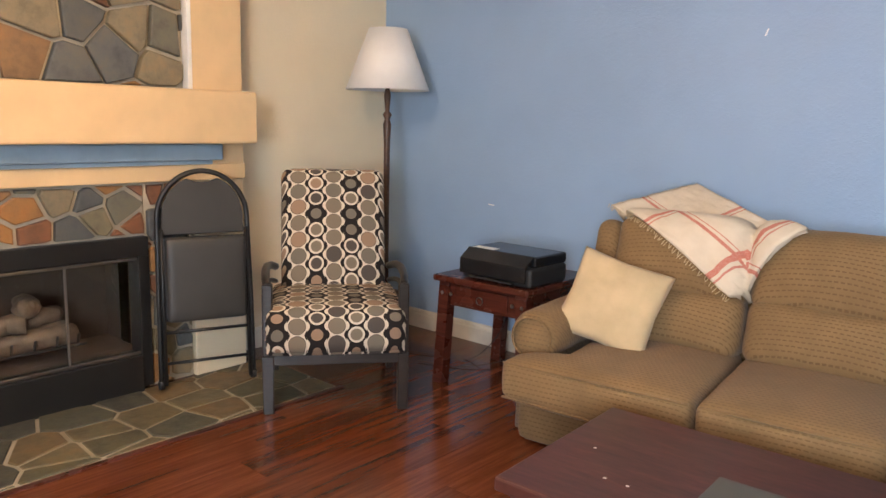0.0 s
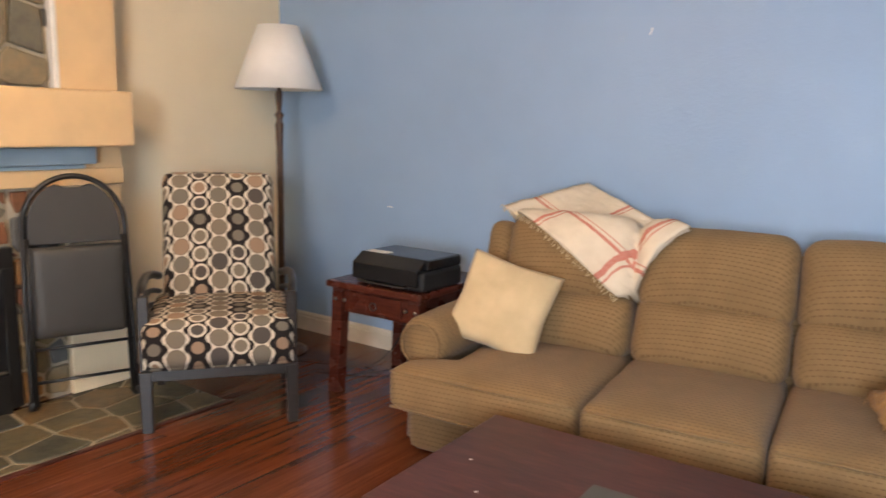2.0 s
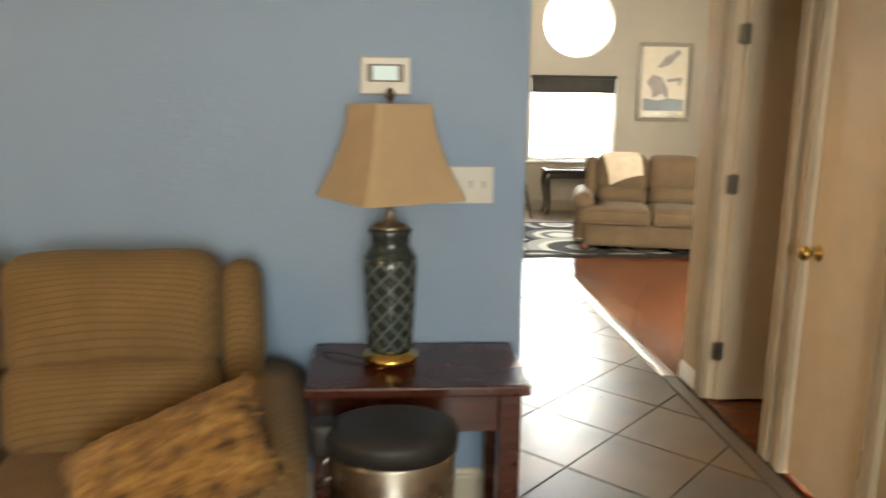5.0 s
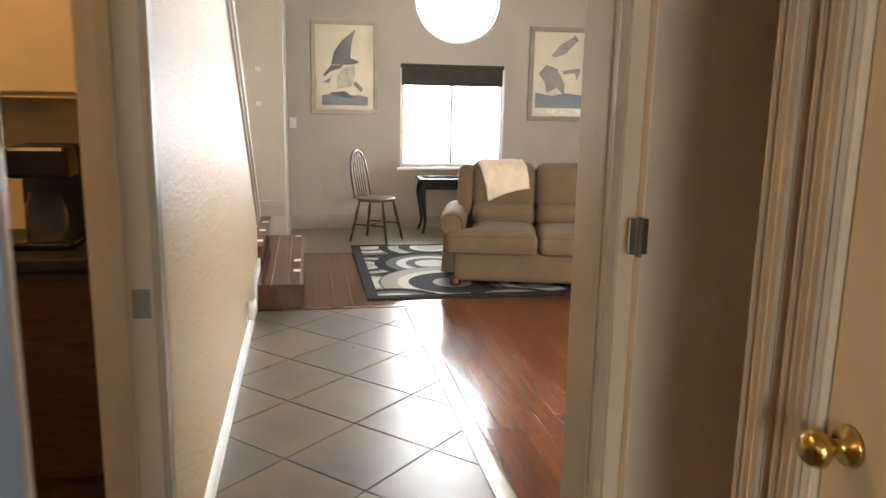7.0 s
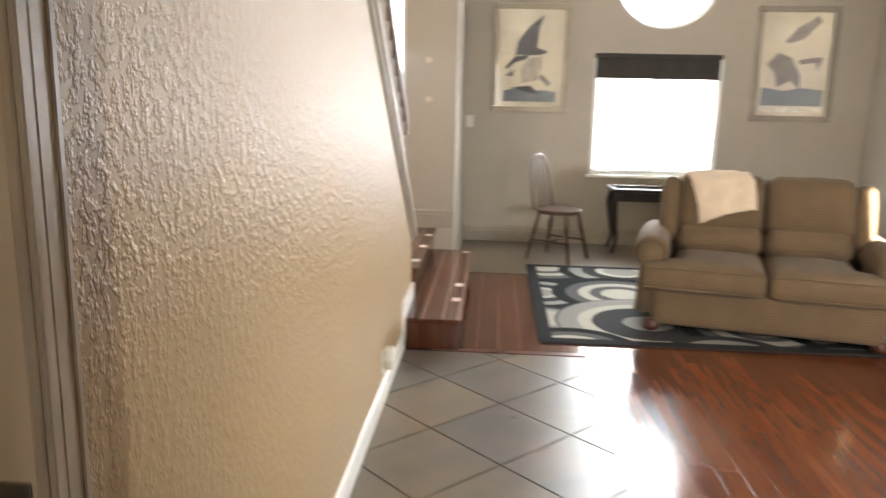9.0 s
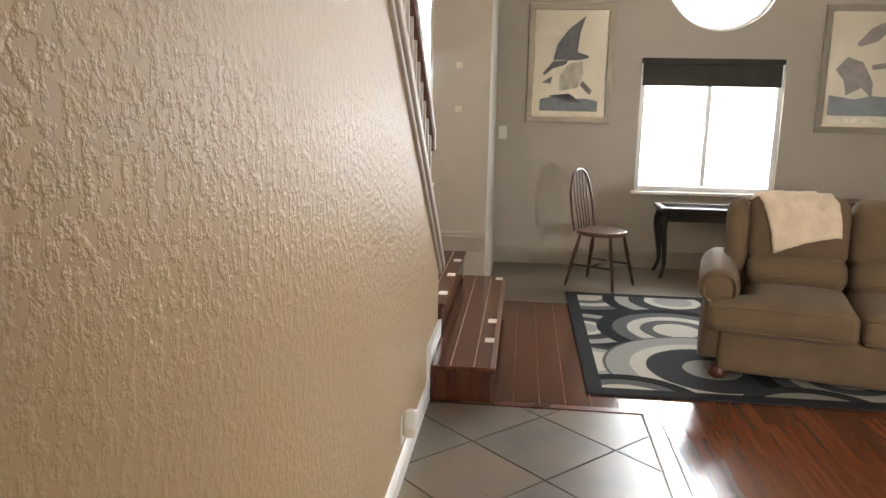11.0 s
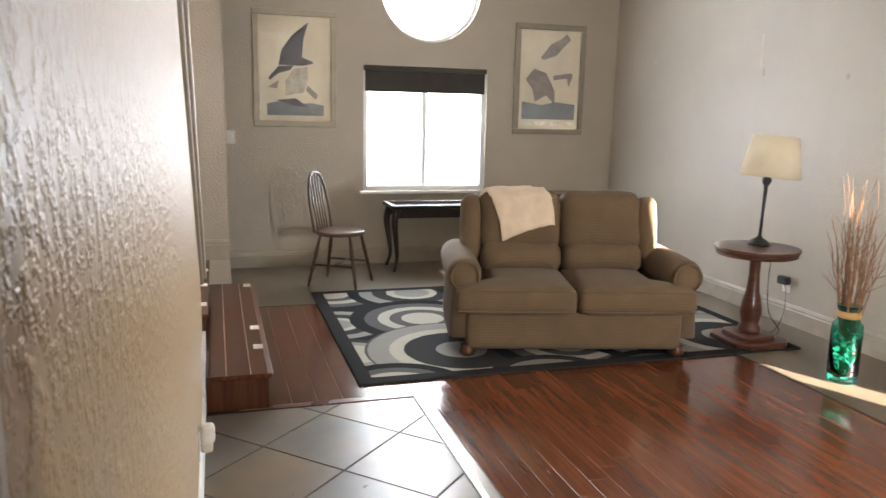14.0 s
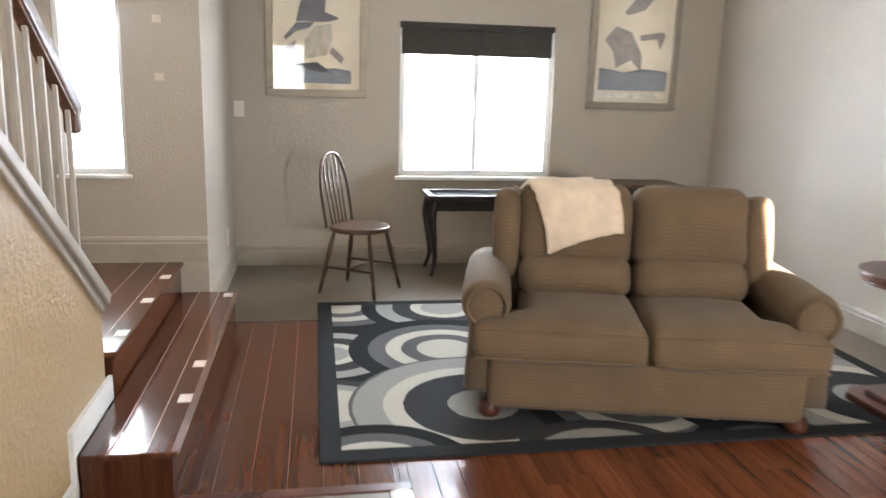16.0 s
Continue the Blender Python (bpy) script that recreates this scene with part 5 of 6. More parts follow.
FUR = fur("golden_brown_fur")
furry = pillow("fur_cushion", frame_of((0.16, 2.82, 0.575), (0.42, 0.08, 0.17), (-0.04, 0.27, 0.2)), 0.52, 0.33, 0.15, FUR, "golden brown faux-fur cushion lying across the sofa arm", 0.012, 3.0)
tuft = bmesh.new()
rng = random.Random(9)
me = furry.data
for f in me.polygons:
    for _ in range(5):
        a, b, c = (me.vertices[f.vertices[i]].co for i in (0, 1, 2))
        r1, r2 = rng.random(), rng.random()
        q = a + (b - a) * r1 + (c - b) * r2
        lean = (f.normal * 0.5 + Vector((rng.uniform(-0.6, 0.6), rng.uniform(-0.4, 0.4), -0.5 + rng.uniform(-0.5, 0.5)))).normalized()
        side = lean.cross(f.normal)
        if side.length < 1e-3:
            continue
        side = side.normalized() * 0.005
        L = rng.uniform(0.025, 0.055)
        tuft.faces.new([tuft.verts.new(v) for v in (q - side, q + side, q + lean * L + f.normal * 0.004)])
tagged(part("fur_nap", tuft, FUR, furry), kind="stuff")

# ---- printer, switches, thermostat ----
pr = thing("printer", pose(-2.51, 2.885, 0.622, 0, 0, -1), "black inkjet printer with a paper on top, on the end table", "printer")
part("body", box(0, 0.455, 0.02, 0.35, 0, 0.1, 0.018, seg=3), BLACK_MATTE, pr)
part("scanner_lid", box(0.0, 0.455, 0.06, 0.345, 0.101, 0.158, 0.014, seg=3), BLACK_PLASTIC, pr)
pan = prism([(0.0, 0.095), (0.075, 0.155), (0.062, 0.16), (-0.01, 0.11), (-0.012, 0.03), (0.0, 0.03)], 0.43, "x", 0.003)
part("control_panel", pan, BLACK_PLASTIC, pr, "glossy black control panel", pose(0.012, 0.0, 0))
part("display", moved(box(-0.035, 0.035, -0.002, 0.0, -0.02, 0.02, 0.001), pose(0.2, 0.028, 0.128, -48)), plain("dark_screen", (0.03, 0.035, 0.04), 0.15), pr)
part("output_tray", box(0.07, 0.36, -0.015, 0.06, 0.012, 0.022, 0.003), BLACK_MATTE, pr)
part("paper", box(0.03, 0.17, 0.075, 0.13, 0.159, 0.1605), WHITE_PLASTIC, pr, "white paper slip")
part("sticker", box(0.395, 0.418, 0.0185, 0.0195, 0.03, 0.055), WHITE_PLASTIC, pr, "small white sticker")
part("logo_bar", box(0.33, 0.36, 0.0, 0.004, 0.108, 0.113), plain("grey_print", (0.3, 0.3, 0.3), 0.4), pr, "pale printed bar")


def cable(name, pts, label, r=0.003, material=CORD):
    return tagged(part(name, tube(smooth_line(pts, 8), r, 6), material, smooth=True), label, "cable")


cable("power_cable", [(-2.4, 3.2, 0.6), (-2.52, 3.35, 0.45), (-2.6, 3.4, 0.2), (-2.75, 3.3, 0.01), (-3.0, 3.2, 0.008), (-3.25, 3.1, 0.008)], "thin black power cable under the end table")
cable("power_cable", [(-2.3, 3.45, 0.5), (-2.35, 3.5, 0.3), (-2.5, 3.42, 0.06), (-2.7, 3.15, 0.008), (-2.95, 3.05, 0.008)], "thin black printer cable trailing on the floor")
cable("lamp_cable", [(0.64, 3.42, 0.64), (0.5, 3.5, 0.637), (0.44, 3.56, 0.55), (0.4, 3.6, 0.35), (0.38, 3.6, 0.05)], "thin black cable of the green lamp")

th = thing("thermostat", pose(0.615, BLUE_Y, 1.505), "white wall thermostat with lit grey display", "thermostat")
part("cover", box(0, 0.168, -0.026, 0, 0, 0.125, 0.006), WHITE_PLASTIC, th)
part("bezel", box(0.022, 0.146, -0.029, -0.0265, 0.042, 0.1, 0.002), plain("grey_bezel", (0.2, 0.17, 0.14), 0.4), th)
part("display", box(0.042, 0.126, -0.0315, -0.0295, 0.048, 0.094), glow("pale_blue_display", (0.6, 0.78, 0.86), 0.018), th, "pale blue lit display")
pl = thing("light_switch", pose(0.85, BLUE_Y, 1.135), "wide cream switch plate with toggles", "switch")
part("plate", box(0, 0.225, -0.008, 0, 0, 0.13, 0.003), WHITE_PLASTIC, pl)
for x in (0.03, 0.085, 0.14, 0.185):
    part("toggle", box(x, x + 0.012, -0.02, -0.009, 0.055, 0.08, 0.002), TRIM_CREAM, pl)
for q, s, a in (((-1.266, BLUE_Y - 0.002, 1.9), 0.03, 20), ((-2.89, BLUE_Y - 0.002, 0.927), 0.04, -86)):
    tagged(part("wall_scuff", box(-0.003, 0.003, -0.0006, 0.0006, -s * 0.6, s * 0.6), TRIM_WHITE, m=pose(*q, 0, a, 0)), "small pale scuff in the wall paint", "scuff", kind="structure")

# ---- far room: pictures ----


def picture(m, w, h, frame_material, shapes, label):
    p = thing("framed_print", m, label, "picture")
    b = 0.055
    for a in ((-w / 2, w / 2, 0, b), (-w / 2, w / 2, h - b, h)):
        part("frame_bar", box(a[0], a[1], -0.03, 0, a[2], a[3], 0.007), frame_material, p)
    for a in ((-w / 2, -w / 2 + b), (w / 2 - b, w / 2)):
        part("frame_bar", box(a[0], a[1], -0.03, 0, b + 0.001, h - b - 0.001, 0.007), frame_material, p)
    part("mat_board", box(-w / 2 + b, w / 2 - b, -0.014, -0.006, b, h - b), plain("aged_paper", (0.55, 0.47, 0.35), 0.7, vary=0.06), p)
    for k, (outline, tone) in enumerate(shapes):
        bm = prism([(x * w, 0.0 + z * h) for x, z in outline], 0.0012, "y")
        part("printed_shape", bm, plain("print_tone", tone, 0.7, vary=0.3, scale=14), p, m=pose(0, -0.0155 - 0.0014 * k, 0))
    pn = part("glazing", box(-w / 2 + b, w / 2 - b, -0.026, -0.0235, b, h - b), CLEAR, p, "clear picture glass")
    pn.visible_shadow = False
    return p


dark, mid_, grey = (0.07, 0.065, 0.07), (0.2, 0.17, 0.15), (0.13, 0.14, 0.15)
picture(pose(1.99, BACK - 0.004, 1.285), 0.74, 1.02, plain("pale_gold_frame", (0.4, 0.34, 0.25), 0.4), [
    ([(-0.34, 0.1), (0.34, 0.1), (0.34, 0.19), (0.2, 0.21), (0.0, 0.2), (-0.2, 0.22), (-0.34, 0.2)], grey),
    ([(-0.12, 0.27), (0.1, 0.3), (0.16, 0.42), (0.14, 0.52), (-0.02, 0.5), (-0.12, 0.4)], (0.36, 0.31, 0.24)),
    ([(-0.2, 0.53), (-0.16, 0.66), (-0.04, 0.78), (0.16, 0.9), (0.1, 0.76), (0.08, 0.6), (0.2, 0.57), (0.22, 0.555), (0.1, 0.53), (-0.05, 0.53)], dark),
    ([(-0.32, 0.42), (-0.2, 0.52), (-0.02, 0.53), (-0.06, 0.49), (-0.2, 0.46), (-0.3, 0.4)], dark),
    ([(0.12, 0.32), (0.24, 0.24), (0.27, 0.28), (0.15, 0.36)], mid_),
    ([(-0.33, 0.34), (-0.2, 0.4), (-0.22, 0.33)], mid_),
    ([(-0.24, 0.23), (0.0, 0.25), (0.16, 0.17), (0.02, 0.18)], dark)], "framed print of dark plain shapes on aged paper")
picture(pose(4.465, BACK - 0.004, 1.25), 0.75, 1.06, plain("dull_grey_frame", (0.29, 0.25, 0.2), 0.5), [
    ([(-0.38, 0.14), (0.38, 0.14), (0.38, 0.28), (0.1, 0.3), (-0.1, 0.27), (-0.38, 0.3)], grey),
    ([(-0.38, 0.085), (0.38, 0.085), (0.38, 0.12), (-0.38, 0.12)], (0.6, 0.55, 0.45)),
    ([(-0.14, 0.7), (0.0, 0.82), (0.16, 0.88), (0.22, 0.92), (0.28, 0.87), (0.18, 0.8), (0.08, 0.72), (-0.1, 0.68)], mid_),
    ([(-0.34, 0.5), (-0.22, 0.6), (-0.05, 0.56), (0.08, 0.4), (0.08, 0.28), (-0.04, 0.36), (-0.2, 0.3), (-0.24, 0.42)], mid_),
    ([(0.04, 0.54), (0.3, 0.57), (0.33, 0.55), (0.28, 0.44), (0.24, 0.52), (0.06, 0.5)], mid_)], "framed print of grey plain shapes on pale paper")

# ---- far room: chair, tables, lamp, vase ----


def spindle_chair(m):
    c = thing("spindle_chair", m, "worn wooden hoop-back spindle chair", "chair")
    out = [(0.2 * math.cos(a) * (1.0 if math.cos(a) > 0 else 1.02), 0.205 * math.sin(a) * (1 - 0.08 * math.cos(a))) for a in np.linspace(0, 2 * math.pi, 28)[:-1]]
    seat = prism(out, 0.035, "z", 0.01)
    part("seat", seat, WALNUT, c, m=pose(0, 0, 0.425))
    for sx, sy in ((1, 1), (1, -1), (-1, 1), (-1, -1)):
        top_, foot_ = Vector((sx * 0.13, sy * 0.12, 0.43)), Vector((sx * 0.21, sy * 0.19, 0.0))
        pts = [foot_.lerp(top_, k / 8) for k in range(9)]
        part("leg", tube(pts, [0.01, 0.014, 0.012, 0.017, 0.013, 0.018, 0.016, 0.013, 0.012], 10), WALNUT, c, smooth=True)
    for sy in (-1, 1):
        part("stretcher", tube([(0.175, sy * 0.16, 0.18), (0, sy * 0.155, 0.18), (-0.175, sy * 0.16, 0.18)], 0.009, 8), WALNUT, c, smooth=True)
    part("stretcher", tube([(0, -0.155, 0.18), (0, 0.155, 0.18)], 0.009, 8), WALNUT, c, smooth=True)
    hoop = [(-0.16 - 0.16 * z, y, 0.45 + z) for y, z in ((-0.17, 0), (-0.175, 0.15), (-0.165, 0.3), (-0.12, 0.42), (-0.05, 0.475), (0.05, 0.475), (0.12, 0.42), (0.165, 0.3), (0.175, 0.15), (0.17, 0))]
    part("hoop", tube(smooth_line(hoop, 5), 0.011, 8), WALNUT, c, smooth=True)
    for y, z in ((-0.1, 0.43), (-0.05, 0.465), (0.0, 0.475), (0.05, 0.465), (0.1, 0.43)):
        part("spindle", tube([(-0.16, y * 0.9, 0.45), (-0.165 - 0.08 * z, y, 0.45 + z / 2), (-0.16 - 0.16 * z, y * 1.05, 0.45 + z)], 0.006, 6), WALNUT, c, smooth=True)
    return c


spindle_chair(pose(2.27, 10.56, 0.0, 0, 0, -32))


def cabriole(parent, x, y, h, sx, sy, material):
    pts = smooth_line([(0, 0, h), (sx * 0.025, sy * 0.025, h - 0.12), (sx * 0.008, sy * 0.008, h * 0.5), (-sx * 0.006, -sy * 0.006, h * 0.22), (sx * 0.02, sy * 0.02, 0.02), (sx * 0.028, sy * 0.028, 0.0)], 6)
    own = tube(pts, [0.036 - 0.02 * min(1, k / 20) for k in range(len(pts))], 10)
    part("leg", own, material, parent, m=pose(x, y, 0), smooth=True)


console = thing("console_table", pose(2.78, 10.88, 0), "dark wooden side table with curved legs under the window", "table")
for b in ((0, 1.05, 0, 0.05), (0, 1.05, 0.35, 0.4), (0, 0.05, 0.051, 0.349), (1.0, 1.05, 0.051, 0.349)):
    part("top_frame", box(*b, 0.58, 0.612, 0.006), ESPRESSO, console)
part("tabletop", box(0.05, 1.0, 0.05, 0.35, 0.575, 0.596), plain("glossy_black_inlay", (0.03, 0.03, 0.03), 0.12), console, "glossy dark inset top")
for b in ((0.06, 0.99, 0.05, 0.07), (0.06, 0.99, 0.33, 0.35)):
    part("apron", box(*b, 0.49, 0.574, 0.004), ESPRESSO, console)
for x, y, sx, sy in ((0.06, 0.06, -1, -1), (0.99, 0.06, 1, -1), (0.06, 0.34, -1, 1), (0.99, 0.34, 1, 1)):
    cabriole(console, x, y, 0.57, sx, sy, ESPRESSO)
bench = thing("low_cabinet", pose(3.98, 11.0, 0), "low dark wooden cabinet behind the loveseat", "cabinet")
part("body", box(0, 0.8, 0, 0.32, 0.04, 0.66, 0.006), ESPRESSO, bench)
part("top", box(-0.02, 0.82, -0.02, 0.335, 0.661, 0.69, 0.006), WALNUT, bench)

rt = thing("pedestal_table", pose(4.6, 8.34, 0.013), "round mahogany pedestal table with square base", "table")
part("tabletop", lathe([(0.0, 0.575), (0.245, 0.575), (0.252, 0.582), (0.246, 0.59), (0.256, 0.6), (0.256, 0.612), (0.265, 0.618), (0.262, 0.628), (0.0, 0.63)], 48), MAHOGANY, rt, smooth=False)
part("pedestal", lathe([(0.075, 0.06), (0.07, 0.1), (0.055, 0.12), (0.062, 0.16), (0.07, 0.2), (0.06, 0.27), (0.042, 0.34), (0.034, 0.45), (0.036, 0.54), (0.06, 0.555), (0.08, 0.575)], 28), MAHOGANY, rt, smooth=True)
part("base", prism([(-0.2, -0.13), (-0.13, -0.2), (0.13, -0.2), (0.2, -0.13), (0.2, 0.13), (0.13, 0.2), (-0.13, 0.2), (-0.2, 0.13)], 0.035, "z", 0.008), MAHOGANY, rt)
part("base_step", prism([(-0.14, -0.09), (-0.09, -0.14), (0.09, -0.14), (0.14, -0.09), (0.14, 0.09), (0.09, 0.14), (-0.09, 0.14), (-0.14, 0.09)], 0.03, "z", 0.01), MAHOGANY, rt, m=pose(0, 0, 0.034))
tl = thing("table_lamp", pose(4.66, 8.4, 0.645, 0, 2, 0), "slim black table lamp with cream drum shade", "table lamp")
part("base", lathe([(0.068, 0), (0.066, 0.012), (0.05, 0.03), (0.02, 0.045), (0.012, 0.06)], 28), BLACK_METAL, tl, smooth=True)
part("stem", lathe([(0.011, 0.06), (0.009, 0.2), (0.013, 0.38), (0.026, 0.4), (0.03, 0.42), (0.022, 0.435), (0.014, 0.445), (0.024, 0.455), (0.01, 0.47)], 20), BLACK_METAL, tl, smooth=True)
part("shade", moved(lathe([(0.184, 0.44), (0.187, 0.44), (0.142, 0.7), (0.139, 0.7)], 40, hollow=True), pose(0, 0, 0.0, 0, 2.5, 0)), SHADE_CREAM, tl, "cream cloth drum shade, tilted", smooth=True)

vase = thing("glass_vase", pose(4.64, 7.6, 0.0), "tall teal glass bottle vase holding dry twigs", "vase")
prof = [(0.072, 0.0), (0.08, 0.012), (0.082, 0.05), (0.083, 0.3), (0.078, 0.335), (0.06, 0.355), (0.056, 0.37), (0.056, 0.42), (0.064, 0.43), (0.063, 0.44)]
prof += [(r - 0.006, z) for r, z in prof[::-1] if z > 0.02] + [(0.0, 0.02)]
part("glass_body", lathe(prof, 36), TEAL, vase, "teal glass", smooth=True)
part("neck_band", lathe([(0.058, 0.372), (0.0615, 0.374), (0.0615, 0.408), (0.058, 0.41)], 32, hollow=True), plain("tan_raffia", (0.45, 0.27, 0.1), 0.7), vase, "tan raffia neck band", smooth=True)
foil = bmesh.new()
rng = random.Random(21)
for k in range(90):
    a, z = rng.uniform(0, 6.28), rng.uniform(0.03, 0.33)
    r = rng.uniform(0.02, 0.066)
    q = Vector((r * math.cos(a), r * math.sin(a), z))
    d1 = Vector((rng.uniform(-1, 1), rng.uniform(-1, 1), rng.uniform(-1, 1))).normalized() * 0.022
    d2 = d1.cross(Vector((rng.uniform(-1, 1), rng.uniform(-1, 1), rng.uniform(-1, 1)))).normalized() * 0.012
    foil.faces.new([foil.verts.new(v) for v in (q - d1, q + d2, q + d1, q - d2)])
tagged(part("glass_chips", foil, plain("pale_teal_chips", (0.35, 0.85, 0.72), 0.15), vase, "pale teal glass chips"), kind="stuff")
rng = random.Random(33)
twigs = thing("dry_twigs", pose(4.64, 7.6, 0.03), "bundle of dry brown curly willow twigs", "twigs")
for k in range(34):
    a, spread = rng.uniform(0, 6.28), rng.uniform(0.02, 0.2)
    L = rng.uniform(0.75, 1.2)
    pts = []
    for j in range(9):
        u = j / 8
        s = 0.02 + (spread * u ** 1.6 if u > 0.34 else 0.01 * u)
        wob = 0.014 * u
        pts.append((s * math.cos(a) + rng.uniform(-wob, wob), s * math.sin(a) + rng.uniform(-wob, wob), L * u))
    bm = tube(smooth_line(pts, 4), rng.uniform(0.003, 0.0055), 5, taper=0.35)
    for b in range(3):
        i = rng.randint(4, 6)
        q = Vector(pts[i])
        d = Vector((rng.uniform(-1, 1), rng.uniform(-1, 1), rng.uniform(0.3, 1.4))).normalized()
        tube(smooth_line([q, q + d * 0.06 + Vector((0, 0, 0.01)), q + d * 0.11 + Vector((rng.uniform(-0.03, 0.03), rng.uniform(-0.03, 0.03), 0.05))], 3), 0.0022, 4, bm, 0.4)
    part("twig", bm, TWIG, twigs, smooth=True)

out2 = thing("wall_outlet", pose(EAST, 8.71, 0.225), "white wall outlet with black plug and cord", "outlet")
part("plate", box(-0.006, 0, -0.036, 0.036, 0, 0.115, 0.002), WHITE_PLASTIC, out2)
part("plug", box(-0.06, -0.007, -0.05, 0.04, 0.06, 0.12, 0.01), BLACK_MATTE, out2, "black adapter plug")
cable("lamp_cable", [(5.15, 8.68, 0.31), (5.1, 8.6, 0.24), (5.06, 8.56, 0.1), (4.95, 8.5, 0.02), (4.86, 8.45, 0.02)], "black lamp cable hanging to the floor")
cable("lamp_cable", [(4.72, 8.44, 0.64), (4.86, 8.5, 0.6), (4.87, 8.52, 0.4), (4.92, 8.55, 0.15), (4.98, 8.5, 0.02), (4.9, 8.42, 0.02)], "black lamp cable hanging behind the pedestal table")
nl = thing("night_light", pose(HALL_L, 7.18, 0.2), "white plug-in night light in a low outlet", "night light")
part("plate", box(0, 0.006, -0.036, 0.036, -0.06, 0.055, 0.002), WHITE_PLASTIC, nl)
part("shell", pad(0.055, 0.05, 0.08, 0.02, cuts=8, wrinkle=0), WHITE_PLASTIC, nl, m=pose(0.034, 0, 0.035), smooth=True)
part("shell_base", pad(0.045, 0.045, 0.05, 0.012, cuts=6, wrinkle=0), TRIM_CREAM, nl, m=pose(0.03, 0, -0.012), smooth=True)
sw2 = thing("light_switch", pose(1.42, BACK, 1.13), "white rocker switch beside the landing", "switch")
part("plate", box(-0.036, 0.036, -0.006, 0, 0, 0.115, 0.002), WHITE_PLASTIC, sw2)
part("rocker", box(-0.016, 0.016, -0.012, -0.0065, 0.03, 0.085, 0.002), WHITE_PLASTIC, sw2)
o3 = thing("wall_outlet", pose(1.36, 10.9, 0.25), "white wall outlet on the return wall", "outlet")
part("plate", box(0, 0.006, -0.036, 0.036, 0, 0.115, 0.002), WHITE_PLASTIC, o3)
for z in (1.395, 1.7):
    tagged(part("wall_patch", box(1.115, 1.16, 9.9475, 9.9495, z - 0.02, z + 0.02), TRIM_CREAM), "pale patch of filler on the landing wall", "patch", kind="structure")
for y, z, s in ((9.165, 1.79, 0.03), (8.37, 1.73, 0.018)):
    tagged(part("wall_mark", box(EAST - 0.003, EAST - 0.001, y - 0.014, y + 0.014, z - s, z + s, 0.0008), TRIM_TAUPE), "small dark mark on the side wall", "mark", kind="structure")
FILLER = plain("tan_wall_filler", (0.5, 0.43, 0.33), 0.7)
for y, z in ((10.63, 1.95), (10.02, 1.69)):
    tagged(part("wall_patch", box(EAST - 0.003, EAST - 0.001, y - 0.022, y + 0.022, z - 0.022, z + 0.022, 0.0008), FILLER), "pale patch of filler on the side wall", "patch", kind="structure")

tagged(part("wall_patch", box(EAST - 0.003, EAST - 0.001, 9.185, 9.215, 1.825, 2.07, 0.0008), FILLER), "tan run of filler down the side wall", "patch", kind="structure")

# ---- the kitchen behind the hall doorway ----
kw = bmesh.new()
for b in ((-0.3, 1.058, 6.05, 6.15, 0, 2.5), (-2.3, 1.058, 3.772, 6.15, 2.5, 2.6)):
    box(*b, bm=kw)
structure("wall_kitchen", kw, CREAM, "warm cream kitchen wall and ceiling", "wall")
kc = thing("kitchen_counter", pose(-0.28, 5.45, 0), "brown kitchen base cabinet with dark worktop", "cabinet")
part("body", box(0, 1.3, 0.02, 0.598, 0, 0.86, 0.004), WALNUT, kc)
part("door", box(0.04, 0.63, 0.0, 0.018, 0.1, 0.84, 0.006), WALNUT, kc)
part("door", box(0.66, 1.26, 0.0, 0.018, 0.1, 0.84, 0.006), WALNUT, kc)
part("worktop", box(-0.01, 1.32, -0.03, 0.598, 0.861, 0.9, 0.006), BLACK_MATTE, kc)
uc = thing("wall_cabinet", pose(-0.28, 5.72, 1.42), "cream painted kitchen wall cabinet", "cabinet")
part("body", box(0, 1.3, 0.02, 0.329, 0, 0.75, 0.004), DOOR_PAINT, uc)
part("door", box(0.02, 0.64, 0.0, 0.018, 0.02, 0.73, 0.006), DOOR_PAINT, uc)
part("door", box(0.66, 1.28, 0.0, 0.018, 0.02, 0.73, 0.006), DOOR_PAINT, uc)
ap = thing("coffee_maker", pose(0.55, 5.55, 0.901), "dark coffee maker on the kitchen worktop", "coffee maker")
part("column", box(0, 0.2, 0.14, 0.26, 0, 0.36, 0.015), BLACK_PLASTIC, ap)
part("head", box(0, 0.2, 0, 0.139, 0.25, 0.36, 0.015), BLACK_PLASTIC, ap)
part("hot_plate", box(0, 0.2, 0, 0.139, 0, 0.03, 0.01), BLACK_PLASTIC, ap)
part("carafe", lathe([(0.05, 0.031), (0.068, 0.06), (0.068, 0.14), (0.05, 0.19), (0.05, 0.2)], 24), CLEAR, ap, "glass carafe", pose(0.1, 0.07, 0), True)


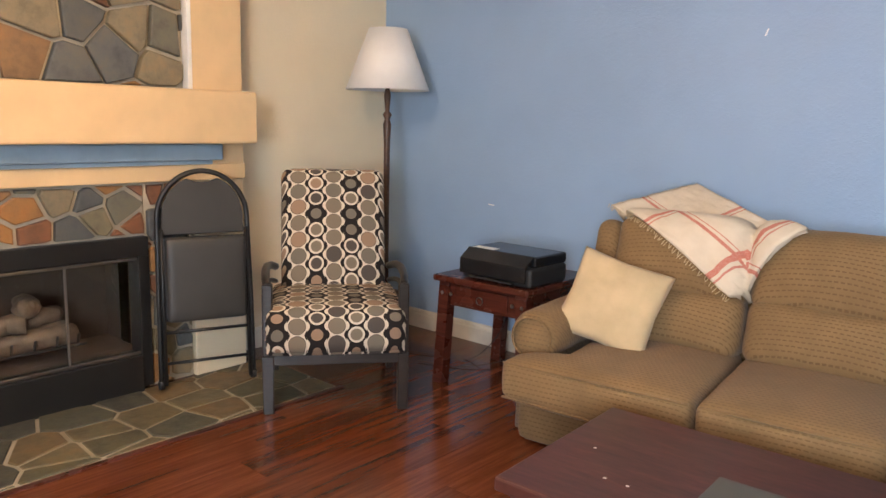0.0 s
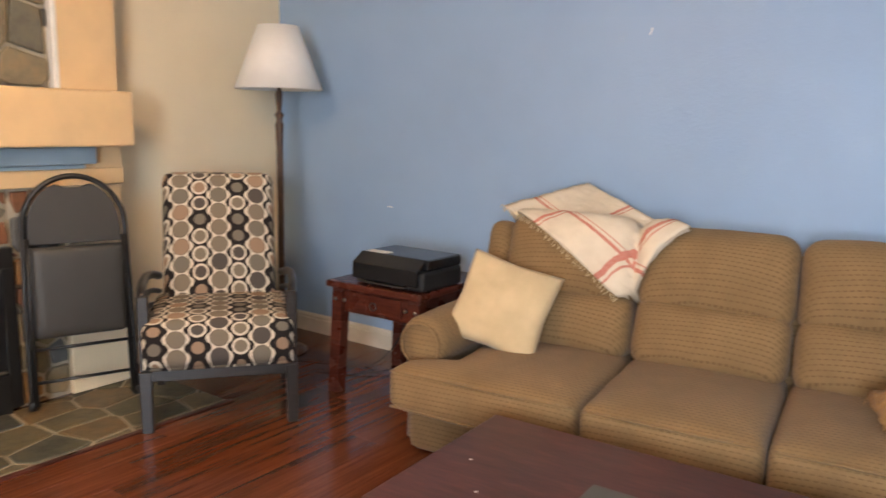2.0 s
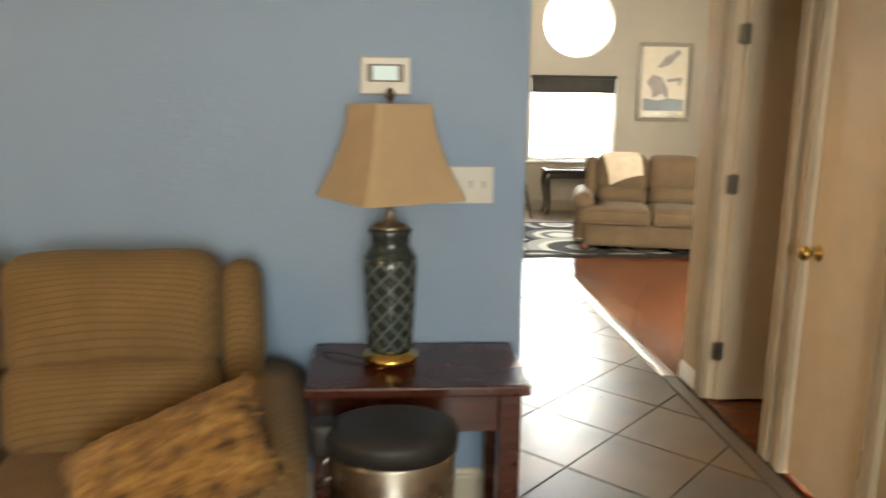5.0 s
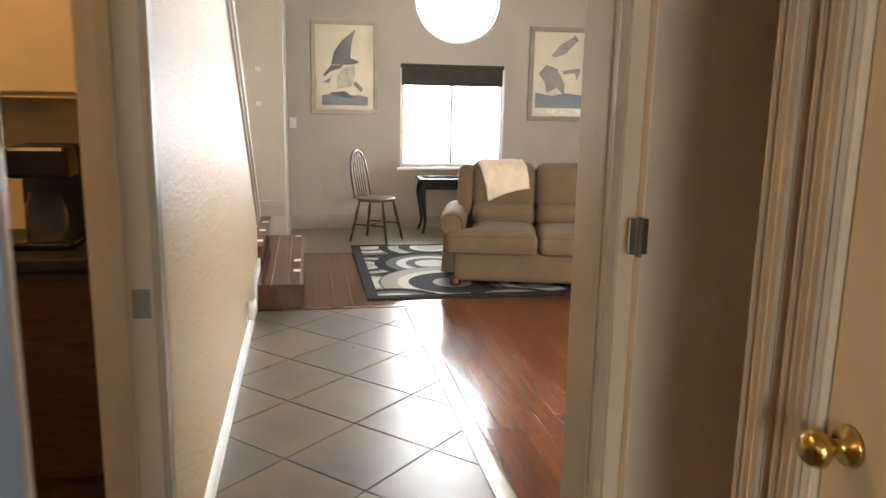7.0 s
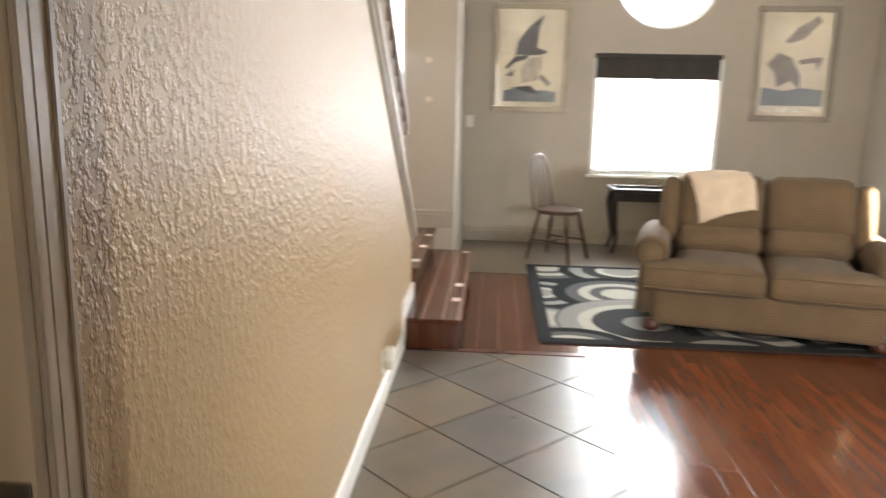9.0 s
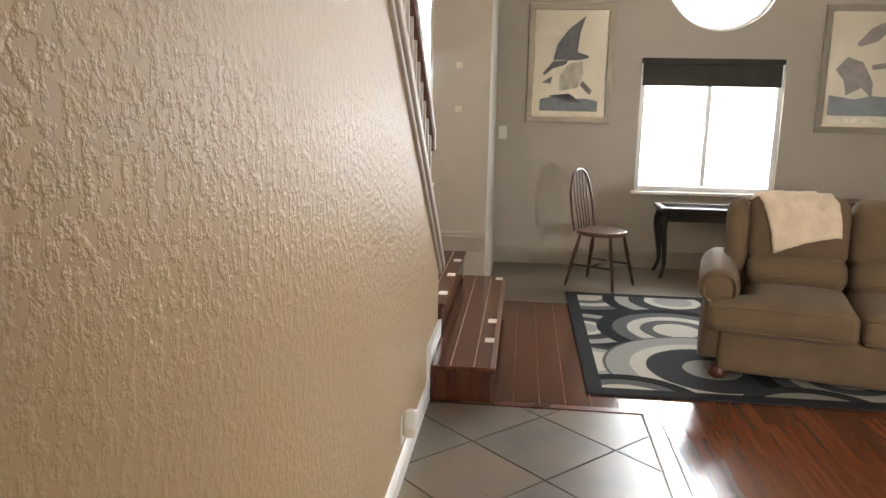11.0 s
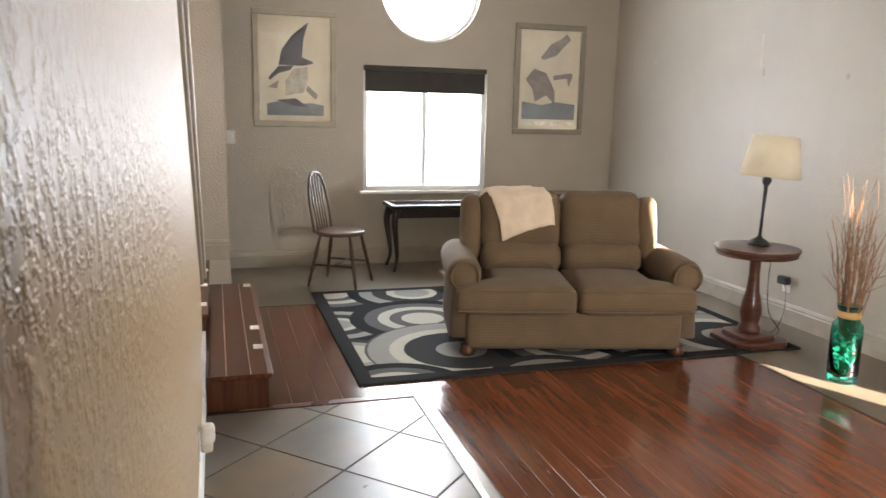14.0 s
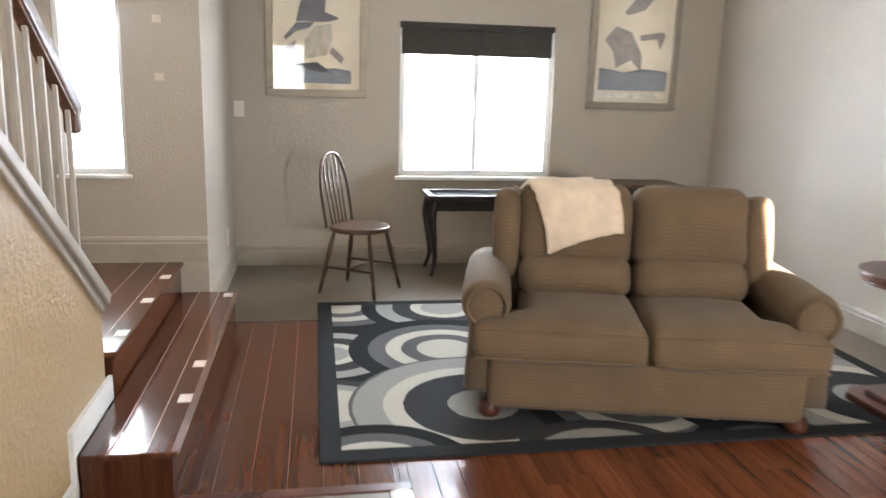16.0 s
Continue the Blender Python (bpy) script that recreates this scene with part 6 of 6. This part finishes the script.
# ---- rug ----
def ringed_rug(name):
    """Overlapping circles of grey, cream and black rings, one drawn over another."""
    m, t, p = nodes_of(name)
    o = coords(t)
    sep = t.nodes.new("ShaderNodeSeparateXYZ")
    link(t, o, sep.inputs[0])
    x, y = sep.outputs[0], sep.outputs[1]
    cream, light, grey_, dk, blk = (0.5, 0.46, 0.39), (0.3, 0.29, 0.265), (0.11, 0.11, 0.107), (0.044, 0.044, 0.045), (0.018, 0.018, 0.019)
    col = ramp(t, noise_node(t, o, 1.5, 2), [(0.4, blk), (0.6, dk)])
    rows = [(0.15, 2.0, 0.5, 0), (0.78, 1.93, 0.52, 1), (1.5, 1.98, 0.5, 0), (2.2, 1.9, 0.52, 1), (2.8, 1.98, 0.5, 0),
            (0.05, 1.15, 0.42, 1), (0.67, 1.18, 0.52, 0), (1.35, 1.2, 0.5, 1), (2.0, 1.15, 0.52, 0), (2.6, 1.2, 0.5, 1),
            (0.05, 0.5, 0.3, 2), (0.72, 0.45, 0.6, 3), (1.4, 0.4, 0.5, 0), (2.05, 0.42, 0.55, 1), (2.55, 0.35, 0.55, 3), (0.2, -0.1, 0.4, 0), (1.1, -0.15, 0.4, 2), (1.8, -0.2, 0.4, 0)]
    sets = {0: [(0, cream), (0.3, grey_), (0.46, cream), (0.62, grey_), (0.8, blk)], 1: [(0, light), (0.28, cream), (0.4, dk), (0.62, light), (0.82, blk)],
            2: [(0, cream), (0.45, cream), (0.6, light), (0.8, dk)], 3: [(0, light), (0.27, dk), (0.6, cream), (0.75, light), (0.97, grey_)]}
    wob = math_node(t, "MULTIPLY", noise_node(t, o, 30, 2), 0.012)
    for cx_, cy_, r, k in rows:
        dx, dy = math_node(t, "SUBTRACT", x, cx_), math_node(t, "SUBTRACT", y, cy_)
        d = math_node(t, "SQRT", math_node(t, "ADD", math_node(t, "MULTIPLY", dx, dx), math_node(t, "MULTIPLY", dy, dy)))
        d = math_node(t, "ADD", d, wob)
        ring = ramp(t, math_node(t, "DIVIDE", d, r), sets[k], False)
        col = mix(t, math_node(t, "LESS_THAN", d, r), col, ring)
    inx = math_node(t, "LESS_THAN", math_node(t, "ABSOLUTE", math_node(t, "SUBTRACT", x, 1.435)), 1.435 - 0.085)
    iny = math_node(t, "LESS_THAN", math_node(t, "ABSOLUTE", math_node(t, "SUBTRACT", y, 1.055)), 1.055 - 0.085)
    col = mix(t, math_node(t, "MULTIPLY", inx, iny), (0.028, 0.029, 0.03), col)
    n = noise_node(t, o, 180, 4, 0.7)
    link(t, mix(t, 1.0, col, ramp(t, n, [(0.3, (0.7, 0.7, 0.7)), (0.7, (1.15, 1.15, 1.15))]), "MULTIPLY"), p.inputs["Base Color"])
    p.inputs["Roughness"].default_value = 0.95
    p.inputs["Specular IOR Level"].default_value = 0.1
    p.inputs["Sheen Weight"].default_value = 0.0
    bump(t, p, n, 0.6, 0.006)
    return m


rug_bm = box(0, 2.87, 0, 2.11, 0, 0.012, 0.004)
tagged(part("area_rug", rug_bm, ringed_rug("ringed_pile"), m=pose(1.98, 8.14, 0.0)), "grey and cream area rug with overlapping ring pattern", "rug")

# ---- floor coverings ----
hearth = structure("hearth", box(FX, -2.965, Y0, 2.42, -0.01, 0.002), GROUT, "slate flagstone hearth with pale mortar joints", "hearth")
rng = random.Random(7)
for poly in cells(FX + 0.004, -2.97, Y0, 2.42, 0.27, rng, 0.38):
    q = inset(poly, rng.uniform(0.007, 0.012))
    if len(q) >= 3:
        part("flagstone", slab(q, 0.0, 0.008 + rng.uniform(0, 0.003), "z", 0.004), SLATE, hearth)
structure("trim", box(-2.964, -2.93, Y0, 2.44, 0, 0.008, 0.003), CHERRY, "wooden edge strip along the hearth", "trim")
for y0, y1, z0, z1, step_, dep in ((0.17, 1.974, 1.578, CEIL1, 0.22, FX - 0.02), (1.726, 1.976, 0.0, 1.095, 0.16, FX - 0.012), (0.186, 0.434, 0, 1.095, 0.16, FX - 0.012), (0.44, 1.722, 0.824, 1.095, 0.17, FX - 0.012)):
    for poly in cells(y0, y1, z0, z1, step_, rng, 0.38):
        q = inset(poly, rng.uniform(0.008, 0.014))
        if len(q) >= 3:
            part("stone", slab(q, dep - 0.03, dep + rng.uniform(0, 0.01), "x", 0.006), WALL_STONE, fire)

tiled = structure("tile_floor", box(HALL_L, 2.222, 2.6, 7.925, -0.011, -0.003), DARK_GROUT, "grey-brown floor tiles laid on the diagonal", "tile floor")
P = 0.304
rng = random.Random(2)
for i in range(-26, 6):
    for j in range(-26, 6):
        a, b = 2.052 + (i - j) * P, 7.52 + (i + j) * P
        poly = clip_rect([(a, b), (a + P, b + P), (a, b + 2 * P), (a - P, b + P)], HALL_L + 0.002, 2.22, 2.602, 7.923)
        if len(poly) < 3:
            continue
        q = inset(poly, 0.0032)
        if len(q) >= 3:
            part("tile", slab(q, -0.004, 0.001 + rng.uniform(0, 0.0008), "z", 0.002), TILE, tiled)


# glints along the board bevels, put into the seam colour
SEAM_PALE = plain("pale_board_edge_glint", (0.22, 0.13, 0.09), 0.45)


def strip_floor(name, x0, x1, y0, y1, w, L, label, seed, holes=(), seam=SEAM, wood=None):
    """Laminate boards that run along y, in broken bond."""
    base = structure(name, box(x0, x1, y0, y1, -0.0115, -0.002), seam, label, "laminate floor")
    rng = random.Random(seed)
    shared = {}
    joint = 0.0006 if seam == SEAM else 0.0013
    x = x0
    while x < x1 - 0.005:
        xe = min(x + w, x1)
        y = y0 - rng.uniform(0, L)
        while y < y1:
            a, b = max(y, y0), min(y + L, y1)
            y += L
            if b - a < 0.02 or any(h[0] <= x and xe <= h[1] and h[2] <= a and b <= h[3] for h in holes):
                continue
            key = (round(xe - x, 3), round(b - a, 3))
            if key not in shared:
                bm = box(joint, xe - x - joint, 0.0006, b - a - 0.0006, -0.006, 0.0, 0.0009, seg=1)
                shared[key] = finish("board", bm, wood or WOOD_Y, False)
            ob = new("board", shared[key])
            ob.parent = base
            ob.matrix_basis = pose(x, a, 0)
        x = xe
    return base


strip_floor("laminate_floor", WEST, HALL_L, -2.58, BLUE_Y, 0.19, 1.28, "glossy red-brown laminate floor of the living room", 1, [(WEST, -2.97, Y0, 2.42)])
strip_floor("laminate_floor", HALL_L, HALL_R, -2.58, 2.598, 0.19, 1.28, "glossy red-brown laminate floor beside the hall", 5)
strip_floor("laminate_floor", 2.3, 4.362, 4.9, 9.9, 0.096, 0.92, "glossy red-brown laminate floor of the far room", 2)
strip_floor("laminate_floor", 1.36, 2.3, 7.975, 9.9, 0.127, 1.28, "red-brown laminate boards beside the stair", 3, seam=SEAM_PALE, wood=STAIR_WOOD)
structure("floor_patch", box(HALL_R, 3.3, 3.3, 4.78, -0.01, -0.001), WOOD_X, "dark laminate closet floor", "floor")
structure("floor_patch", box(2.225, 2.299, 2.6, 4.9, -0.01, 0.0), TILE, "tile edge along the hall wall", "floor")
structure("floor_patch", box(-2.2, HALL_L - 0.001, 3.77, 6.05, -0.01, -0.001), TILE, "tile kitchen floor", "floor")
ALU = plain("worn_aluminium", (0.55, 0.52, 0.48), 0.3, 1.0, vary=0.15, bumps=0.05)
structure("trim", moved(prism([(2.222, 0), (2.228, 0.004), (2.245, 0.0055), (2.29, 0.004), (2.3, 0.0005), (2.3, -0.004), (2.222, -0.004)], 3.07, "y"), pose(0, 4.902, 0)), ALU, "worn metal transition strip between tile and wood", "trim")
structure("trim", box(1.519, 2.3, 7.924, 7.974, -0.004, 0.006, 0.002), CHERRY, "dark wooden transition strip across the tile", "trim")
structure("trim", box(4.362, 4.378, 4.9, 9.9, -0.004, 0.0015), SEAM, "dark joint line beside the laminate", "trim")
structure("trim", box(1.36, 4.378, 9.9, 9.914, -0.004, 0.0015), SEAM, "dark joint line at the end of the laminate", "trim")
OLD_FLOOR = plain("dull_brown_floor", (0.13, 0.098, 0.066), 0.36, vary=0.16, scale=3, bumps=0.04, grain=90)
structure("floor_border", box(4.378, EAST, 4.9, BACK, -0.0115, 0.0), OLD_FLOOR, "dull grey-brown old floor along the wall", "floor")
structure("floor_border", box(1.36, 4.378, 9.914, BACK, -0.0115, 0.0), OLD_FLOOR, "dull grey-brown old floor under the window", "floor")
